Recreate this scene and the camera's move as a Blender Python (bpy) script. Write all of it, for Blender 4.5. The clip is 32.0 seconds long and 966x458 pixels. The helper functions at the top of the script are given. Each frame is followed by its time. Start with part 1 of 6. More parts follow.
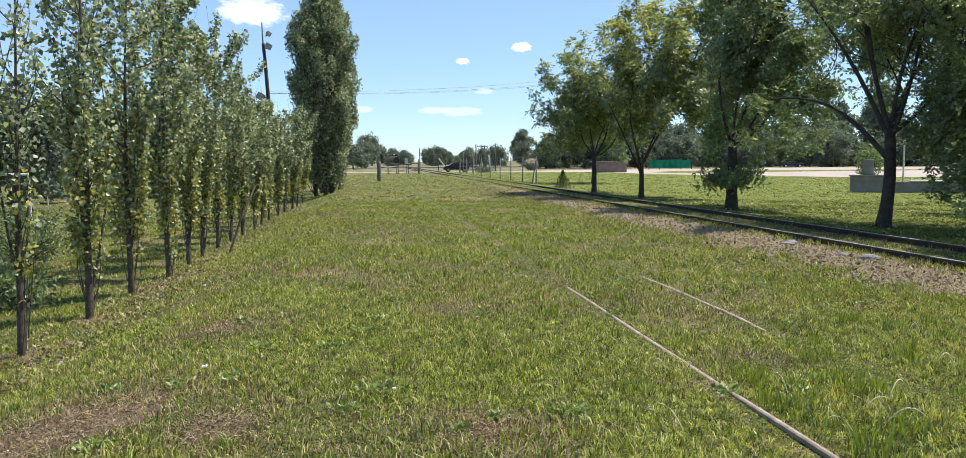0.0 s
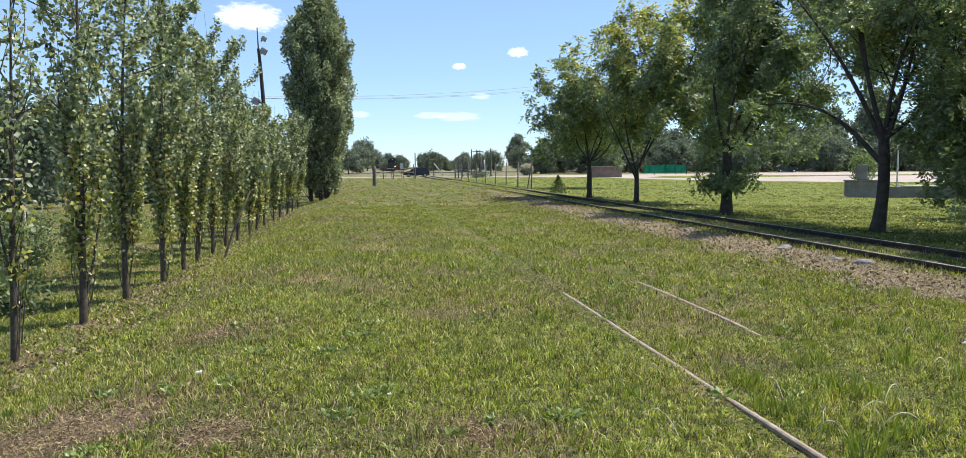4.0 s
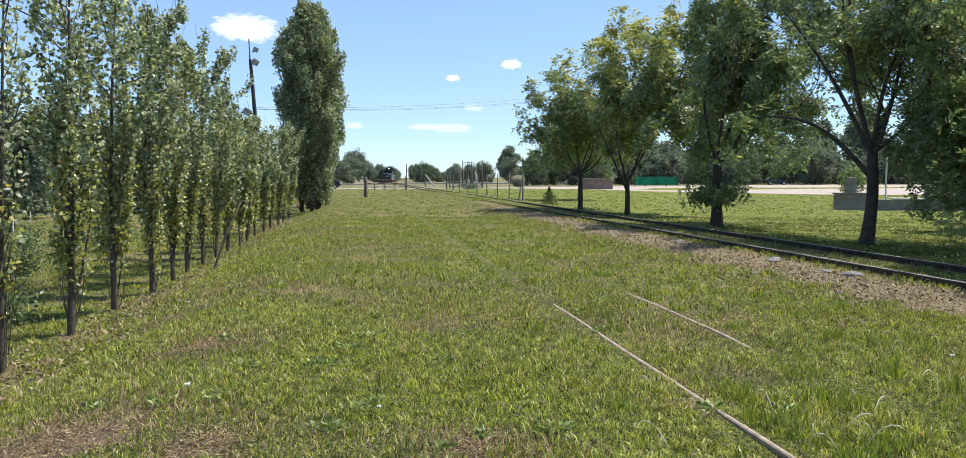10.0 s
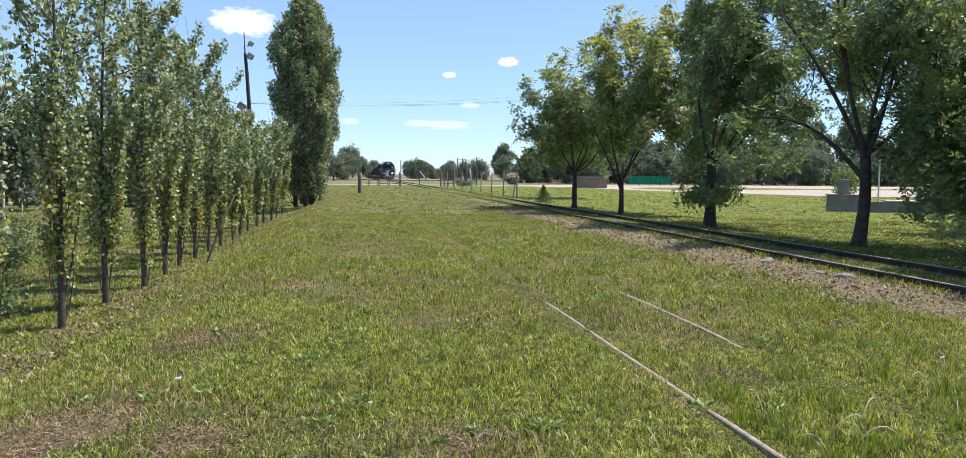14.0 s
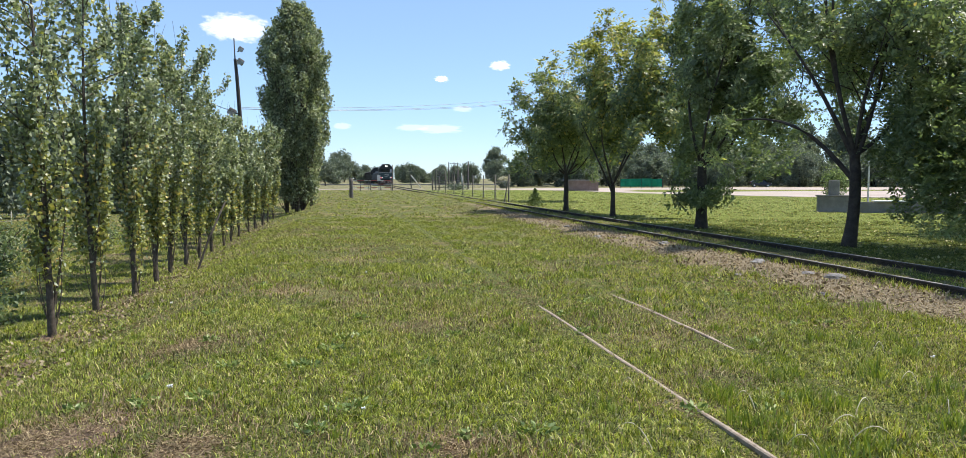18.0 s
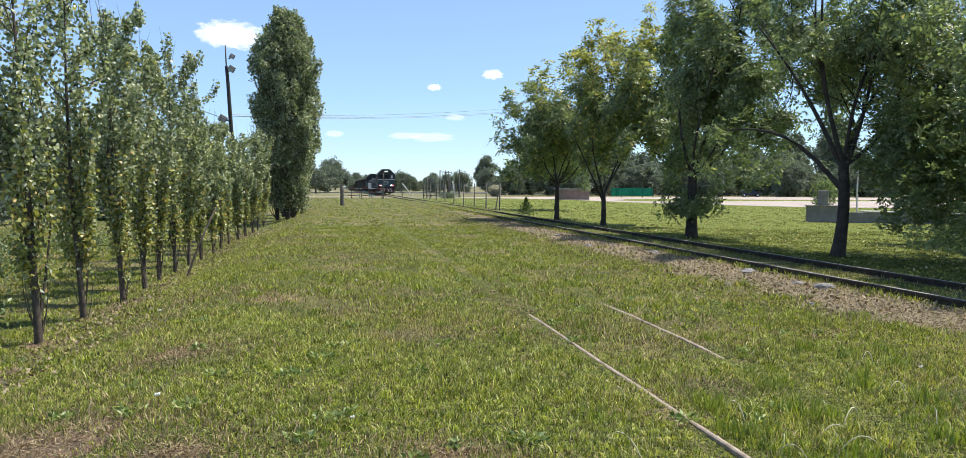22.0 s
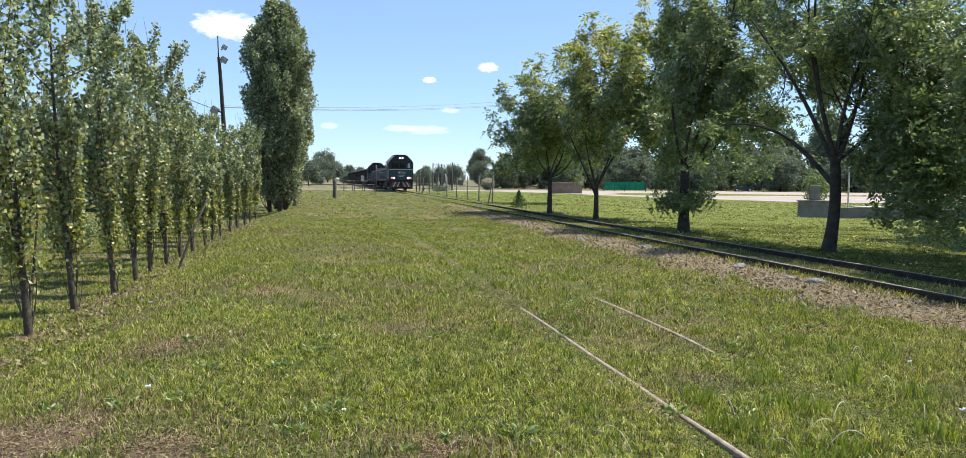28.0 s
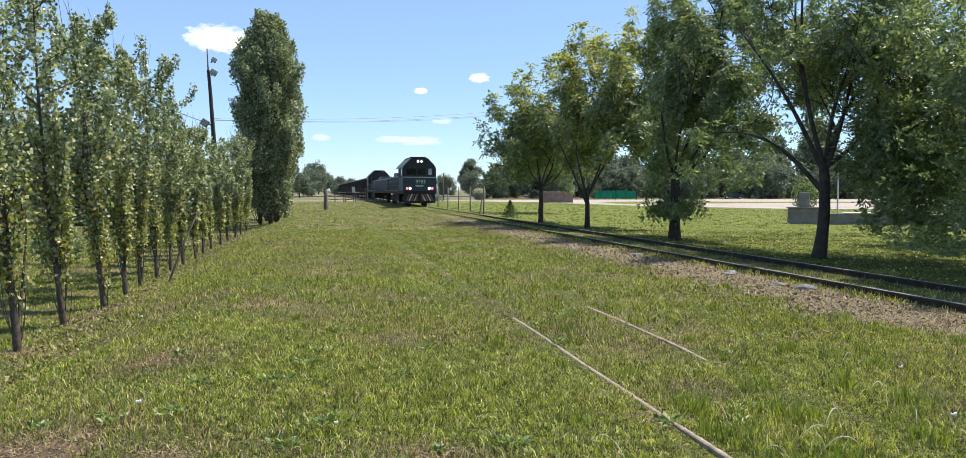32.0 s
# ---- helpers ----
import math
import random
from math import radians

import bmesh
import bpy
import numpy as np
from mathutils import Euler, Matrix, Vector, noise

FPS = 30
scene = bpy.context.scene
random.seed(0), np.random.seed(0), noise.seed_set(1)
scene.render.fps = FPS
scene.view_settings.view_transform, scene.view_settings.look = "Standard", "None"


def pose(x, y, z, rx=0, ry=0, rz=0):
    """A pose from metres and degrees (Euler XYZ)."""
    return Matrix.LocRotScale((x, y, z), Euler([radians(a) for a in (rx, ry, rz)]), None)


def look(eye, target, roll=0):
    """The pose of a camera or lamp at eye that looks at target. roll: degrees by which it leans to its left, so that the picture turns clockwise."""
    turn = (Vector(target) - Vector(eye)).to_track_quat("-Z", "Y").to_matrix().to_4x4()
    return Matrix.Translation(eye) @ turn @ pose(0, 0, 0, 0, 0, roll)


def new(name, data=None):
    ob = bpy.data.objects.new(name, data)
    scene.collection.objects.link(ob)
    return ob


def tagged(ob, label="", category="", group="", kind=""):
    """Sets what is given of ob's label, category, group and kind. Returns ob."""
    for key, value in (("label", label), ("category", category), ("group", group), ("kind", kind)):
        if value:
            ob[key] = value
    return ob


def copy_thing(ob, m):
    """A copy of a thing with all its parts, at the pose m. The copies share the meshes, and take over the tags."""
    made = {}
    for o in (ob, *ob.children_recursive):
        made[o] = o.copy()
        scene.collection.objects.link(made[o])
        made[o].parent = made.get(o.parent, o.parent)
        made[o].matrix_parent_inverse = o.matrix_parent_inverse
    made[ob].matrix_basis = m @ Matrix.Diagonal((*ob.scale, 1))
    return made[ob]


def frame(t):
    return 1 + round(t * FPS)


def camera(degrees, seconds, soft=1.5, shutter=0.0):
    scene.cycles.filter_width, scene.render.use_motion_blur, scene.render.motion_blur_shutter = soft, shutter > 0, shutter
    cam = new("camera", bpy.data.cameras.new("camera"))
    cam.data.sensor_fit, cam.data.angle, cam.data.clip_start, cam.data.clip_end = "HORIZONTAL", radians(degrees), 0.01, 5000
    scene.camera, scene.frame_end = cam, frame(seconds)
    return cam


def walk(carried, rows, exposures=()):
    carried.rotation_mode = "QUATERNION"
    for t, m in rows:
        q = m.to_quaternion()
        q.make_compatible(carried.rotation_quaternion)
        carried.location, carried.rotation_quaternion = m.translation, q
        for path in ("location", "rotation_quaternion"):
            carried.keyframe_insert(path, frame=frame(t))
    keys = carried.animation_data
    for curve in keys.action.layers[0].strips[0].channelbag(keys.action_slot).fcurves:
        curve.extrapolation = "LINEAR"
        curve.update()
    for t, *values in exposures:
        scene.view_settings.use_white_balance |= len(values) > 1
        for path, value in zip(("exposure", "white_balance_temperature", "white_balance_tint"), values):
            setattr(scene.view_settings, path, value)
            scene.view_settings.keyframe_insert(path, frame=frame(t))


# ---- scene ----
cam = camera(63.1, 32.0, soft=0.65)

# The railway runs along +y; x is the distance to the right of the camera, z is up.

# camera
EYE = (0.0, 0.0, 1.6)
AIM = -8.1
PATH = [
    (0, 0, -4.95, 0.4), (0.5, 0.197, -4.913, 0.496), (1, 0.252, -5.057, 0.73), (1.5, 0.08, -4.884, 0.826),
    (2, 0.174, -4.839, 0.901), (2.5, -0.02, -4.758, 0.848), (4.5, -0.552, -4.414, 0.071), (5, -0.778, -4.055, -0.232),
    (5.5, -0.826, -3.805, -0.118), (6, -0.366, -3.742, 0.049), (6.5, -0.612, -3.676, -0.033), (7, -0.876, -3.559, -0.185),
    (7.5, -0.872, -3.696, -0.311), (8, -0.616, -3.784, 0.355), (8.5, -0.6, -3.552, 0.251), (9, -0.595, -3.571, 0.319),
    (9.5, -0.458, -3.591, 0.336), (10, -0.957, -3.762, 0.195), (10.5, -0.549, -3.632, 0.416), (11, -0.769, -3.65, 0.346),
    (11.5, -1.597, -3.47, 0.062), (12, -2.222, -3.534, -0.239), (12.5, -1.762, -3.42, -0.561), (13, -1.725, -3.532, -0.632),
    (13.5, -1.179, -3.628, -0.616), (14, -1.364, -3.958, -0.5), (14.5, -1.345, -3.788, -0.476), (16.5, -1.752, -3.703, -0.3),
    (17, -1.974, -3.868, -0.193), (17.5, -1.939, -3.741, -0.163), (18, -1.973, -3.685, -0.032), (18.5, -1.936, -3.834, 0.055),
    (19, -2.14, -3.842, -0.125), (19.5, -2.151, -3.534, 0.057), (20, -2.332, -3.605, -0.131), (20.5, -2.57, -3.682, -0.27),
    (21, -2.626, -3.48, -0.397), (21.5, -2.687, -3.086, -0.432), (22, -2.618, -3.07, -0.327), (22.5, -2.302, -3.189, -0.26),
    (23, -2.26, -3.528, -0.413), (23.5, -2.295, -3.627, -0.469), (24, -2.352, -3.719, -0.509), (24.5, -2.157, -3.497, -0.443),
    (25, -2.172, -3.318, -0.515), (25.5, -2.304, -3.293, -0.476), (27.5, -3.169, -3.353, -0.681), (28, -3.128, -3.566, -0.664),
    (28.5, -3.184, -3.823, -0.383), (29, -3.212, -3.568, -0.397), (29.5, -3.283, -3.562, -0.406), (30, -3.327, -3.654, -0.309),
    (30.5, -3.433, -3.385, -0.164), (31, -3.517, -3.31, -0.054), (31.5, -3.615, -3.087, 0.054), (32, -3.771, -2.828, -0.085),
]
rows = [(t, pose(-0.011 + 0.0007 * t, 0, EYE[2] - 0.006 + 0.0004 * t, 90 + p, r, AIM + y)) for t, y, p, r in PATH]
walk(cam, rows, exposures=[(0, 0.57), (32, 0.57)])

# sky and sun
SUN_AZ, SUN_EL = 82.0, 64.0
world = bpy.data.worlds.new("sky")
scene.world = world
world.use_nodes = True
wn = world.node_tree.nodes
wl = world.node_tree.links
sky = wn.new("ShaderNodeTexSky")
sky.sky_type = "NISHITA"
sky.sun_disc = False
sky.sun_elevation, sky.sun_rotation = radians(SUN_EL), radians(SUN_AZ)
sky.air_density, sky.dust_density, sky.ozone_density = 0.8, 0.1, 3.0
wn["Background"].inputs["Strength"].default_value = 0.12
tint = wn.new("ShaderNodeMix")
tint.data_type, tint.blend_type = "RGBA", "MULTIPLY"
tint.inputs[0].default_value = 1.0
tint.inputs[7].default_value = (0.9, 0.985, 1.14, 1)
wl.new(sky.outputs[0], tint.inputs[6])
haze = wn.new("ShaderNodeMix")
haze.data_type = "RGBA"
haze.inputs[0].default_value = 0.38
haze.inputs[7].default_value = (2.9, 4.2, 5.8, 1)
wl.new(tint.outputs[2], haze.inputs[6])
wl.new(haze.outputs[2], wn["Background"].inputs["Color"])
sun = new("sun", bpy.data.lights.new("sun", "SUN"))
sun.data.energy, sun.data.angle, sun.data.color = 4.8, radians(0.55), (1.0, 0.94, 0.84)
SDIR = Vector((math.sin(radians(SUN_AZ)) * math.cos(radians(SUN_EL)), math.cos(radians(SUN_AZ)) * math.cos(radians(SUN_EL)), math.sin(radians(SUN_EL))))
sun.matrix_basis = look(SDIR * 60, (0, 0, 0))

rng = np.random.default_rng(7)


# ---- materials ----
def tree_of(name):
    m = bpy.data.materials.new(name)
    m.use_nodes = True
    nt = m.node_tree
    return m, nt, nt.nodes["Principled BSDF"], nt.nodes["Material Output"]


def node(nt, kind, **inputs):
    n = nt.nodes.new(kind)
    for k, v in inputs.items():
        n.inputs[k.replace("_", " ")].default_value = v
    return n


def noise_tex(nt, co, scale, detail=4.0, rough=0.6):
    n = node(nt, "ShaderNodeTexNoise", Scale=scale, Detail=detail, Roughness=rough)
    if co is not None:
        nt.links.new(co, n.inputs["Vector"])
    return n.outputs["Fac"]


def ramp(nt, fac, stops):
    n = nt.nodes.new("ShaderNodeValToRGB")
    while len(n.color_ramp.elements) < len(stops):
        n.color_ramp.elements.new(0.5)
    for e, (p, c) in zip(n.color_ramp.elements, stops):
        e.position = p
        e.color = (*c, 1) if len(c) == 3 else c
    nt.links.new(fac, n.inputs["Fac"])
    return n.outputs["Color"]


def blend(nt, fac, a, b, kind="MIX"):
    n = nt.nodes.new("ShaderNodeMix")
    n.data_type, n.blend_type = "RGBA", kind
    for sock, v in ((n.inputs[0], fac), (n.inputs[6], a), (n.inputs[7], b)):
        if hasattr(v, "is_linked"):
            nt.links.new(v, sock)
        elif isinstance(v, (int, float)):
            sock.default_value = v
        else:
            sock.default_value = (*v, 1)
    return n.outputs[2]


def bump(nt, bsdf, height, strength, distance=0.02):
    b = node(nt, "ShaderNodeBump", Strength=strength, Distance=distance)
    nt.links.new(height, b.inputs["Height"])
    nt.links.new(b.outputs[0], bsdf.inputs["Normal"])


def surf(name, c1, c2, scale=4.0, fine=40.0, rough=0.8, metal=0.0, relief=0.4, vary=0.0):
    """A worn opaque surface in two tones, with broad stains and fine grain."""
    m, nt, bsdf, out = tree_of(name)
    co = nt.nodes.new("ShaderNodeTexCoord").outputs["Object"]
    broad = noise_tex(nt, co, scale)
    grain = noise_tex(nt, co, fine, 6)
    col = blend(nt, ramp(nt, broad, [(0.35, (0, 0, 0)), (0.7, (1, 1, 1))]), c1, c2)
    col = blend(nt, 0.35, col, ramp(nt, grain, [(0.3, (0.35, 0.35, 0.35)), (0.7, (1, 1, 1))]), "MULTIPLY")
    if vary:
        info = nt.nodes.new("ShaderNodeObjectInfo")
        col = blend(nt, vary, col, ramp(nt, info.outputs["Random"], [(0.0, (0.5, 0.5, 0.5)), (1.0, (1, 1, 1))]), "MULTIPLY")
    nt.links.new(col, bsdf.inputs["Base Color"])
    bsdf.inputs["Roughness"].default_value = rough
    bsdf.inputs["Metallic"].default_value = metal
    bump(nt, bsdf, grain, relief)
    return m


def leafy(name, stops, rough=0.5, through_light=0.45, tint=(1.0, 1.0, 0.45), clump=0.9):
    """Thin leaves or blades: each island its own shade, with light passing through."""
    m, nt, bsdf, out = tree_of(name)
    geo = nt.nodes.new("ShaderNodeNewGeometry")
    co = nt.nodes.new("ShaderNodeTexCoord").outputs["Object"]
    col = ramp(nt, geo.outputs["Random Per Island"], stops)
    patch = noise_tex(nt, co, 0.9, 3)
    col = blend(nt, 0.5, col, ramp(nt, patch, [(0.3, (0.55, 0.6, 0.5)), (0.7, (1.0, 0.95, 0.8))]), "MULTIPLY")
    # dark noise clumps put the shade between tufts into the blade colour
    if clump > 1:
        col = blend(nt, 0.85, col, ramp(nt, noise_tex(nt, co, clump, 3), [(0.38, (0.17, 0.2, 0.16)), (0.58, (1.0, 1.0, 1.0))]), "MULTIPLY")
    nt.links.new(col, bsdf.inputs["Base Color"])
    bsdf.inputs["Roughness"].default_value = rough
    tl = nt.nodes.new("ShaderNodeBsdfTranslucent")
    nt.links.new(blend(nt, 1.0, col, tint, "MULTIPLY"), tl.inputs["Color"])
    mx = node(nt, "ShaderNodeMixShader", Fac=through_light)
    nt.links.new(bsdf.outputs[0], mx.inputs[1])
    nt.links.new(tl.outputs[0], mx.inputs[2])
    nt.links.new(mx.outputs[0], out.inputs["Surface"])
    return m


def glow(name, color, strength):
    m, nt, bsdf, out = tree_of(name)
    bsdf.inputs["Base Color"].default_value = (*color, 1)
    bsdf.inputs["Emission Color"].default_value = (*color, 1)
    bsdf.inputs["Emission Strength"].default_value = strength
    return m


def ground_material():
    m, nt, bsdf, out = tree_of("mown_grass_ground")
    co = nt.nodes.new("ShaderNodeTexCoord").outputs["Object"]
    xyz = nt.nodes.new("ShaderNodeSeparateXYZ")
    nt.links.new(co, xyz.inputs[0])
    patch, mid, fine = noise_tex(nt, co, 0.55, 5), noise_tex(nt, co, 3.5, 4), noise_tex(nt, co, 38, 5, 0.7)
    # the near-black end of the grain is painted shade in the gaps between blades
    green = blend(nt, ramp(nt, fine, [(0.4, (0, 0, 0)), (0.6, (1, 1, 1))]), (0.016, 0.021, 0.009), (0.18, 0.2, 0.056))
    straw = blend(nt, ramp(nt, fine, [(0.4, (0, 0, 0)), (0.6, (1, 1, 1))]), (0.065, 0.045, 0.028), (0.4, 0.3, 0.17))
    col = blend(nt, ramp(nt, patch, [(0.5, (0, 0, 0)), (0.68, (1, 1, 1))]), green, straw)
    col = blend(nt, ramp(nt, mid, [(0.55, (0, 0, 0)), (0.75, (0.7, 0.7, 0.7))]), col, straw)
    # the tended lawn beyond the line
    side = nt.nodes.new("ShaderNodeMapRange")
    side.inputs[1].default_value, side.inputs[2].default_value = 10.3, 11.2
    nt.links.new(xyz.outputs["X"], side.inputs[0])
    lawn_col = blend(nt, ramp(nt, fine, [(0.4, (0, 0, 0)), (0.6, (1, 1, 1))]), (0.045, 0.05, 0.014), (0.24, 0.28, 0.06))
    col = blend(nt, side.outputs[0], col, lawn_col)
    # trodden, littered strip along the live track
    dist = nt.nodes.new("ShaderNodeMath")
    dist.operation = "MULTIPLY_ADD"
    nt.links.new(mid, dist.inputs[0])
    dist.inputs[1].default_value = 2.2
    nt.links.new(xyz.outputs["X"], dist.inputs[2])
    band = nt.nodes.new("ShaderNodeMath")
    band.operation = "SUBTRACT"
    nt.links.new(dist.outputs[0], band.inputs[0])
    band.inputs[1].default_value = 9.0
    ab = nt.nodes.new("ShaderNodeMath")
    ab.operation = "ABSOLUTE"
    half = nt.nodes.new("ShaderNodeMath")
    half.operation = "MULTIPLY"
    half.inputs[1].default_value = 0.72
    nt.links.new(band.outputs[0], half.inputs[0])
    nt.links.new(half.outputs[0], ab.inputs[0])
    far = nt.nodes.new("ShaderNodeMapRange")
    far.inputs[1].default_value, far.inputs[2].default_value = 30.0, 55.0
    nt.links.new(xyz.outputs["Y"], far.inputs[0])
    worn = nt.nodes.new("ShaderNodeMath")
    worn.operation = "ADD"
    nt.links.new(ab.outputs[0], worn.inputs[0])
    nt.links.new(far.outputs[0], worn.inputs[1])
    litter = blend(nt, ramp(nt, fine, [(0.38, (0, 0, 0)), (0.62, (1, 1, 1))]), (0.06, 0.048, 0.03), (0.38, 0.31, 0.21))
    col = blend(nt, ramp(nt, worn.outputs[0], [(0.75, (1, 1, 1)), (0.95, (0, 0, 0))]), col, litter)
    # dull dry pasture beyond the crossing
    away = nt.nodes.new("ShaderNodeMapRange")
    away.inputs[1].default_value, away.inputs[2].default_value = 100.0, 124.0
    nt.links.new(xyz.outputs["Y"], away.inputs[0])
    dull = blend(nt, ramp(nt, fine, [(0.4, (0, 0, 0)), (0.6, (1, 1, 1))]), (0.09, 0.08, 0.045), (0.3, 0.27, 0.16))
    dull = blend(nt, ramp(nt, patch, [(0.42, (0, 0, 0)), (0.6, (0.6, 0.6, 0.6))]), dull, green)
    col = blend(nt, away.outputs[0], col, dull)
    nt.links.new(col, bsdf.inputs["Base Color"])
    bsdf.inputs["Roughness"].default_value = 0.95
    bsdf.inputs["Specular IOR Level"].default_value = 0.1
    bump(nt, bsdf, fine, 0.9, 0.05)
    return m


M_GROUND = ground_material()
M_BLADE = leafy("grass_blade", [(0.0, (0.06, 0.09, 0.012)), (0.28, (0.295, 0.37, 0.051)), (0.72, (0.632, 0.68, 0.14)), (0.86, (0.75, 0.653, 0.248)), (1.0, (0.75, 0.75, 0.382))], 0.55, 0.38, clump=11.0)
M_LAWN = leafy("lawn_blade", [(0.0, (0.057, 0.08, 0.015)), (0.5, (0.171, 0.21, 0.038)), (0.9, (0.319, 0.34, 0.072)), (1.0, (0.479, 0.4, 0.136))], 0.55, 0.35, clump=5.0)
M_TUFT = leafy("lush_blade", [(0.0, (0.096, 0.151, 0.02)), (0.6, (0.224, 0.302, 0.048)), (1.0, (0.36, 0.408, 0.095))], 0.35, 0.45)
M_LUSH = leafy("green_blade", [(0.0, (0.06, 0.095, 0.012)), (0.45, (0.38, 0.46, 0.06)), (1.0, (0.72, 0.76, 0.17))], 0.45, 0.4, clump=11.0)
# the palest weed tone is a painted highlight for the leaves' gloss
M_WEED = leafy("weed_leaf", [(0.0, (0.08, 0.13, 0.03)), (0.6, (0.24, 0.33, 0.09)), (1.0, (0.58, 0.66, 0.36))], 0.4, 0.4)
M_STRAW = leafy("dry_straw", [(0.0, (0.11, 0.075, 0.045)), (0.5, (0.29, 0.21, 0.125)), (1.0, (0.54, 0.43, 0.27))], 0.8, 0.15)
M_POPLAR = leafy("poplar_leaf", [(0.0, (0.11, 0.138, 0.085)), (0.45, (0.27, 0.315, 0.19)), (0.75, (0.5, 0.54, 0.38)), (0.93, (0.7, 0.72, 0.63)), (1.0, (0.78, 0.79, 0.76))], 0.33, 0.5, tint=(1.02, 1.06, 0.62))
M_POPLAR_LOW = leafy("poplar_leaf_yellowing", [(0.0, (0.18, 0.216, 0.072)), (0.5, (0.36, 0.396, 0.12)), (0.85, (0.696, 0.636, 0.216)), (1.0, (0.72, 0.504, 0.24))], 0.36, 0.46, tint=(1.0, 0.95, 0.55))
M_ASH = leafy("ash_leaf", [(0.0, (0.13, 0.168, 0.092)), (0.6, (0.22, 0.275, 0.148)), (0.93, (0.33, 0.39, 0.22)), (1.0, (0.45, 0.5, 0.31))], 0.4, 0.48, tint=(1.05, 1.15, 0.65))
M_ASH_PALE = leafy("ash_leaf_turning", [(0.0, (0.2, 0.235, 0.085)), (0.5, (0.44, 0.47, 0.165)), (0.85, (0.66, 0.64, 0.26)), (1.0, (0.66, 0.48, 0.2))], 0.4, 0.52, tint=(1.05, 1.05, 0.6))
M_POPLAR_TALL = leafy("mature_poplar_leaf", [(0.0, (0.13, 0.16, 0.105)), (0.6, (0.29, 0.33, 0.21)), (0.9, (0.48, 0.52, 0.37)), (1.0, (0.64, 0.67, 0.55))], 0.38, 0.42, tint=(1.08, 1.12, 0.65))
# far leaves are bluer and lighter, with the distant haze painted into their colour
M_FAR_LEAF = leafy("far_leaf", [(0.0, (0.125, 0.15, 0.13)), (0.7, (0.2, 0.235, 0.185)), (1.0, (0.29, 0.33, 0.24))], 0.6, 0.34, tint=(1.0, 1.1, 0.7))
M_CONIFER = leafy("conifer_needle", [(0.0, (0.05, 0.085, 0.022)), (1.0, (0.16, 0.22, 0.06))], 0.5, 0.3)
M_PLUME = leafy("pale_plume", [(0.0, (0.45, 0.42, 0.36)), (1.0, (0.75, 0.7, 0.62))], 0.8, 0.3)
M_BARK = surf("ash_bark", (0.035, 0.028, 0.022), (0.085, 0.07, 0.056), 6, 30, 0.95, 0, 0.9)
M_BARK_POP = surf("poplar_bark", (0.055, 0.042, 0.031), (0.15, 0.12, 0.09), 14, 60, 0.9, 0, 0.6)
M_RAIL_OLD = surf("rusty_old_rail", (0.25, 0.19, 0.14), (0.44, 0.36, 0.28), 8, 60, 0.75, 0.1, 0.5)
M_RAIL = surf("dark_rail_side", (0.03, 0.023, 0.018), (0.075, 0.055, 0.042), 6, 50, 0.75, 0.2, 0.4)
M_RAIL_TOP = surf("worn_rail_head", (0.22, 0.2, 0.18), (0.36, 0.33, 0.3), 3, 60, 0.6, 0.3, 0.1)
M_SLEEPER = surf("weathered_sleeper", (0.03, 0.025, 0.022), (0.08, 0.065, 0.05), 5, 30, 0.95, 0, 0.8, 0.5)
M_ROAD = surf("pale_gravel_road", (0.36, 0.29, 0.25), (0.48, 0.4, 0.35), 0.25, 8, 0.95, 0, 0.5)
M_ASPHALT = surf("far_road_surface", (0.3, 0.29, 0.28), (0.42, 0.4, 0.38), 0.1, 5, 0.9, 0, 0.2)
M_CONCRETE = surf("grey_concrete", (0.2, 0.185, 0.175), (0.31, 0.29, 0.275), 2.5, 30, 0.9, 0, 0.5)
M_SOIL = surf("bare_brown_soil", (0.06, 0.036, 0.022), (0.27, 0.175, 0.105), 9, 70, 0.95, 0, 1.0)
M_WHITE = surf("weathered_white_paint", (0.55, 0.53, 0.5), (0.76, 0.74, 0.7), 4, 40, 0.7, 0, 0.3)
M_RED = surf("faded_red_paint", (0.3, 0.06, 0.05), (0.42, 0.12, 0.1), 4, 40, 0.7, 0, 0.3)
M_WOOD = surf("grey_weathered_wood", (0.1, 0.09, 0.08), (0.2, 0.18, 0.16), 5, 50, 0.95, 0, 0.9)
M_POLE = surf("dark_utility_pole", (0.035, 0.032, 0.03), (0.075, 0.068, 0.06), 3, 40, 0.9, 0, 0.5)
M_WIRE = surf("fence_wire", (0.2, 0.2, 0.2), (0.3, 0.3, 0.3), 3, 40, 0.5, 0.6, 0.1)
M_CABLE = surf("black_cable", (0.02, 0.02, 0.02), (0.04, 0.04, 0.04), 3, 40, 0.6, 0, 0.1)
M_LOCO_BLUE = surf("blue_grey_loco_paint", (0.01, 0.034, 0.044), (0.018, 0.052, 0.062), 1.5, 30, 0.55, 0.0, 0.08)
M_LOCO_DARK = surf("dark_loco_paint", (0.01, 0.012, 0.014), (0.022, 0.025, 0.028), 1.5, 30, 0.7, 0.0, 0.1)
M_LOCO_ROOF = surf("dusty_grey_roof", (0.07, 0.08, 0.085), (0.14, 0.15, 0.155), 2, 30, 0.6, 0.0, 0.2)
M_UNDER = surf("grimy_underframe", (0.012, 0.011, 0.01), (0.035, 0.03, 0.026), 3, 30, 0.85, 0.1, 0.5)
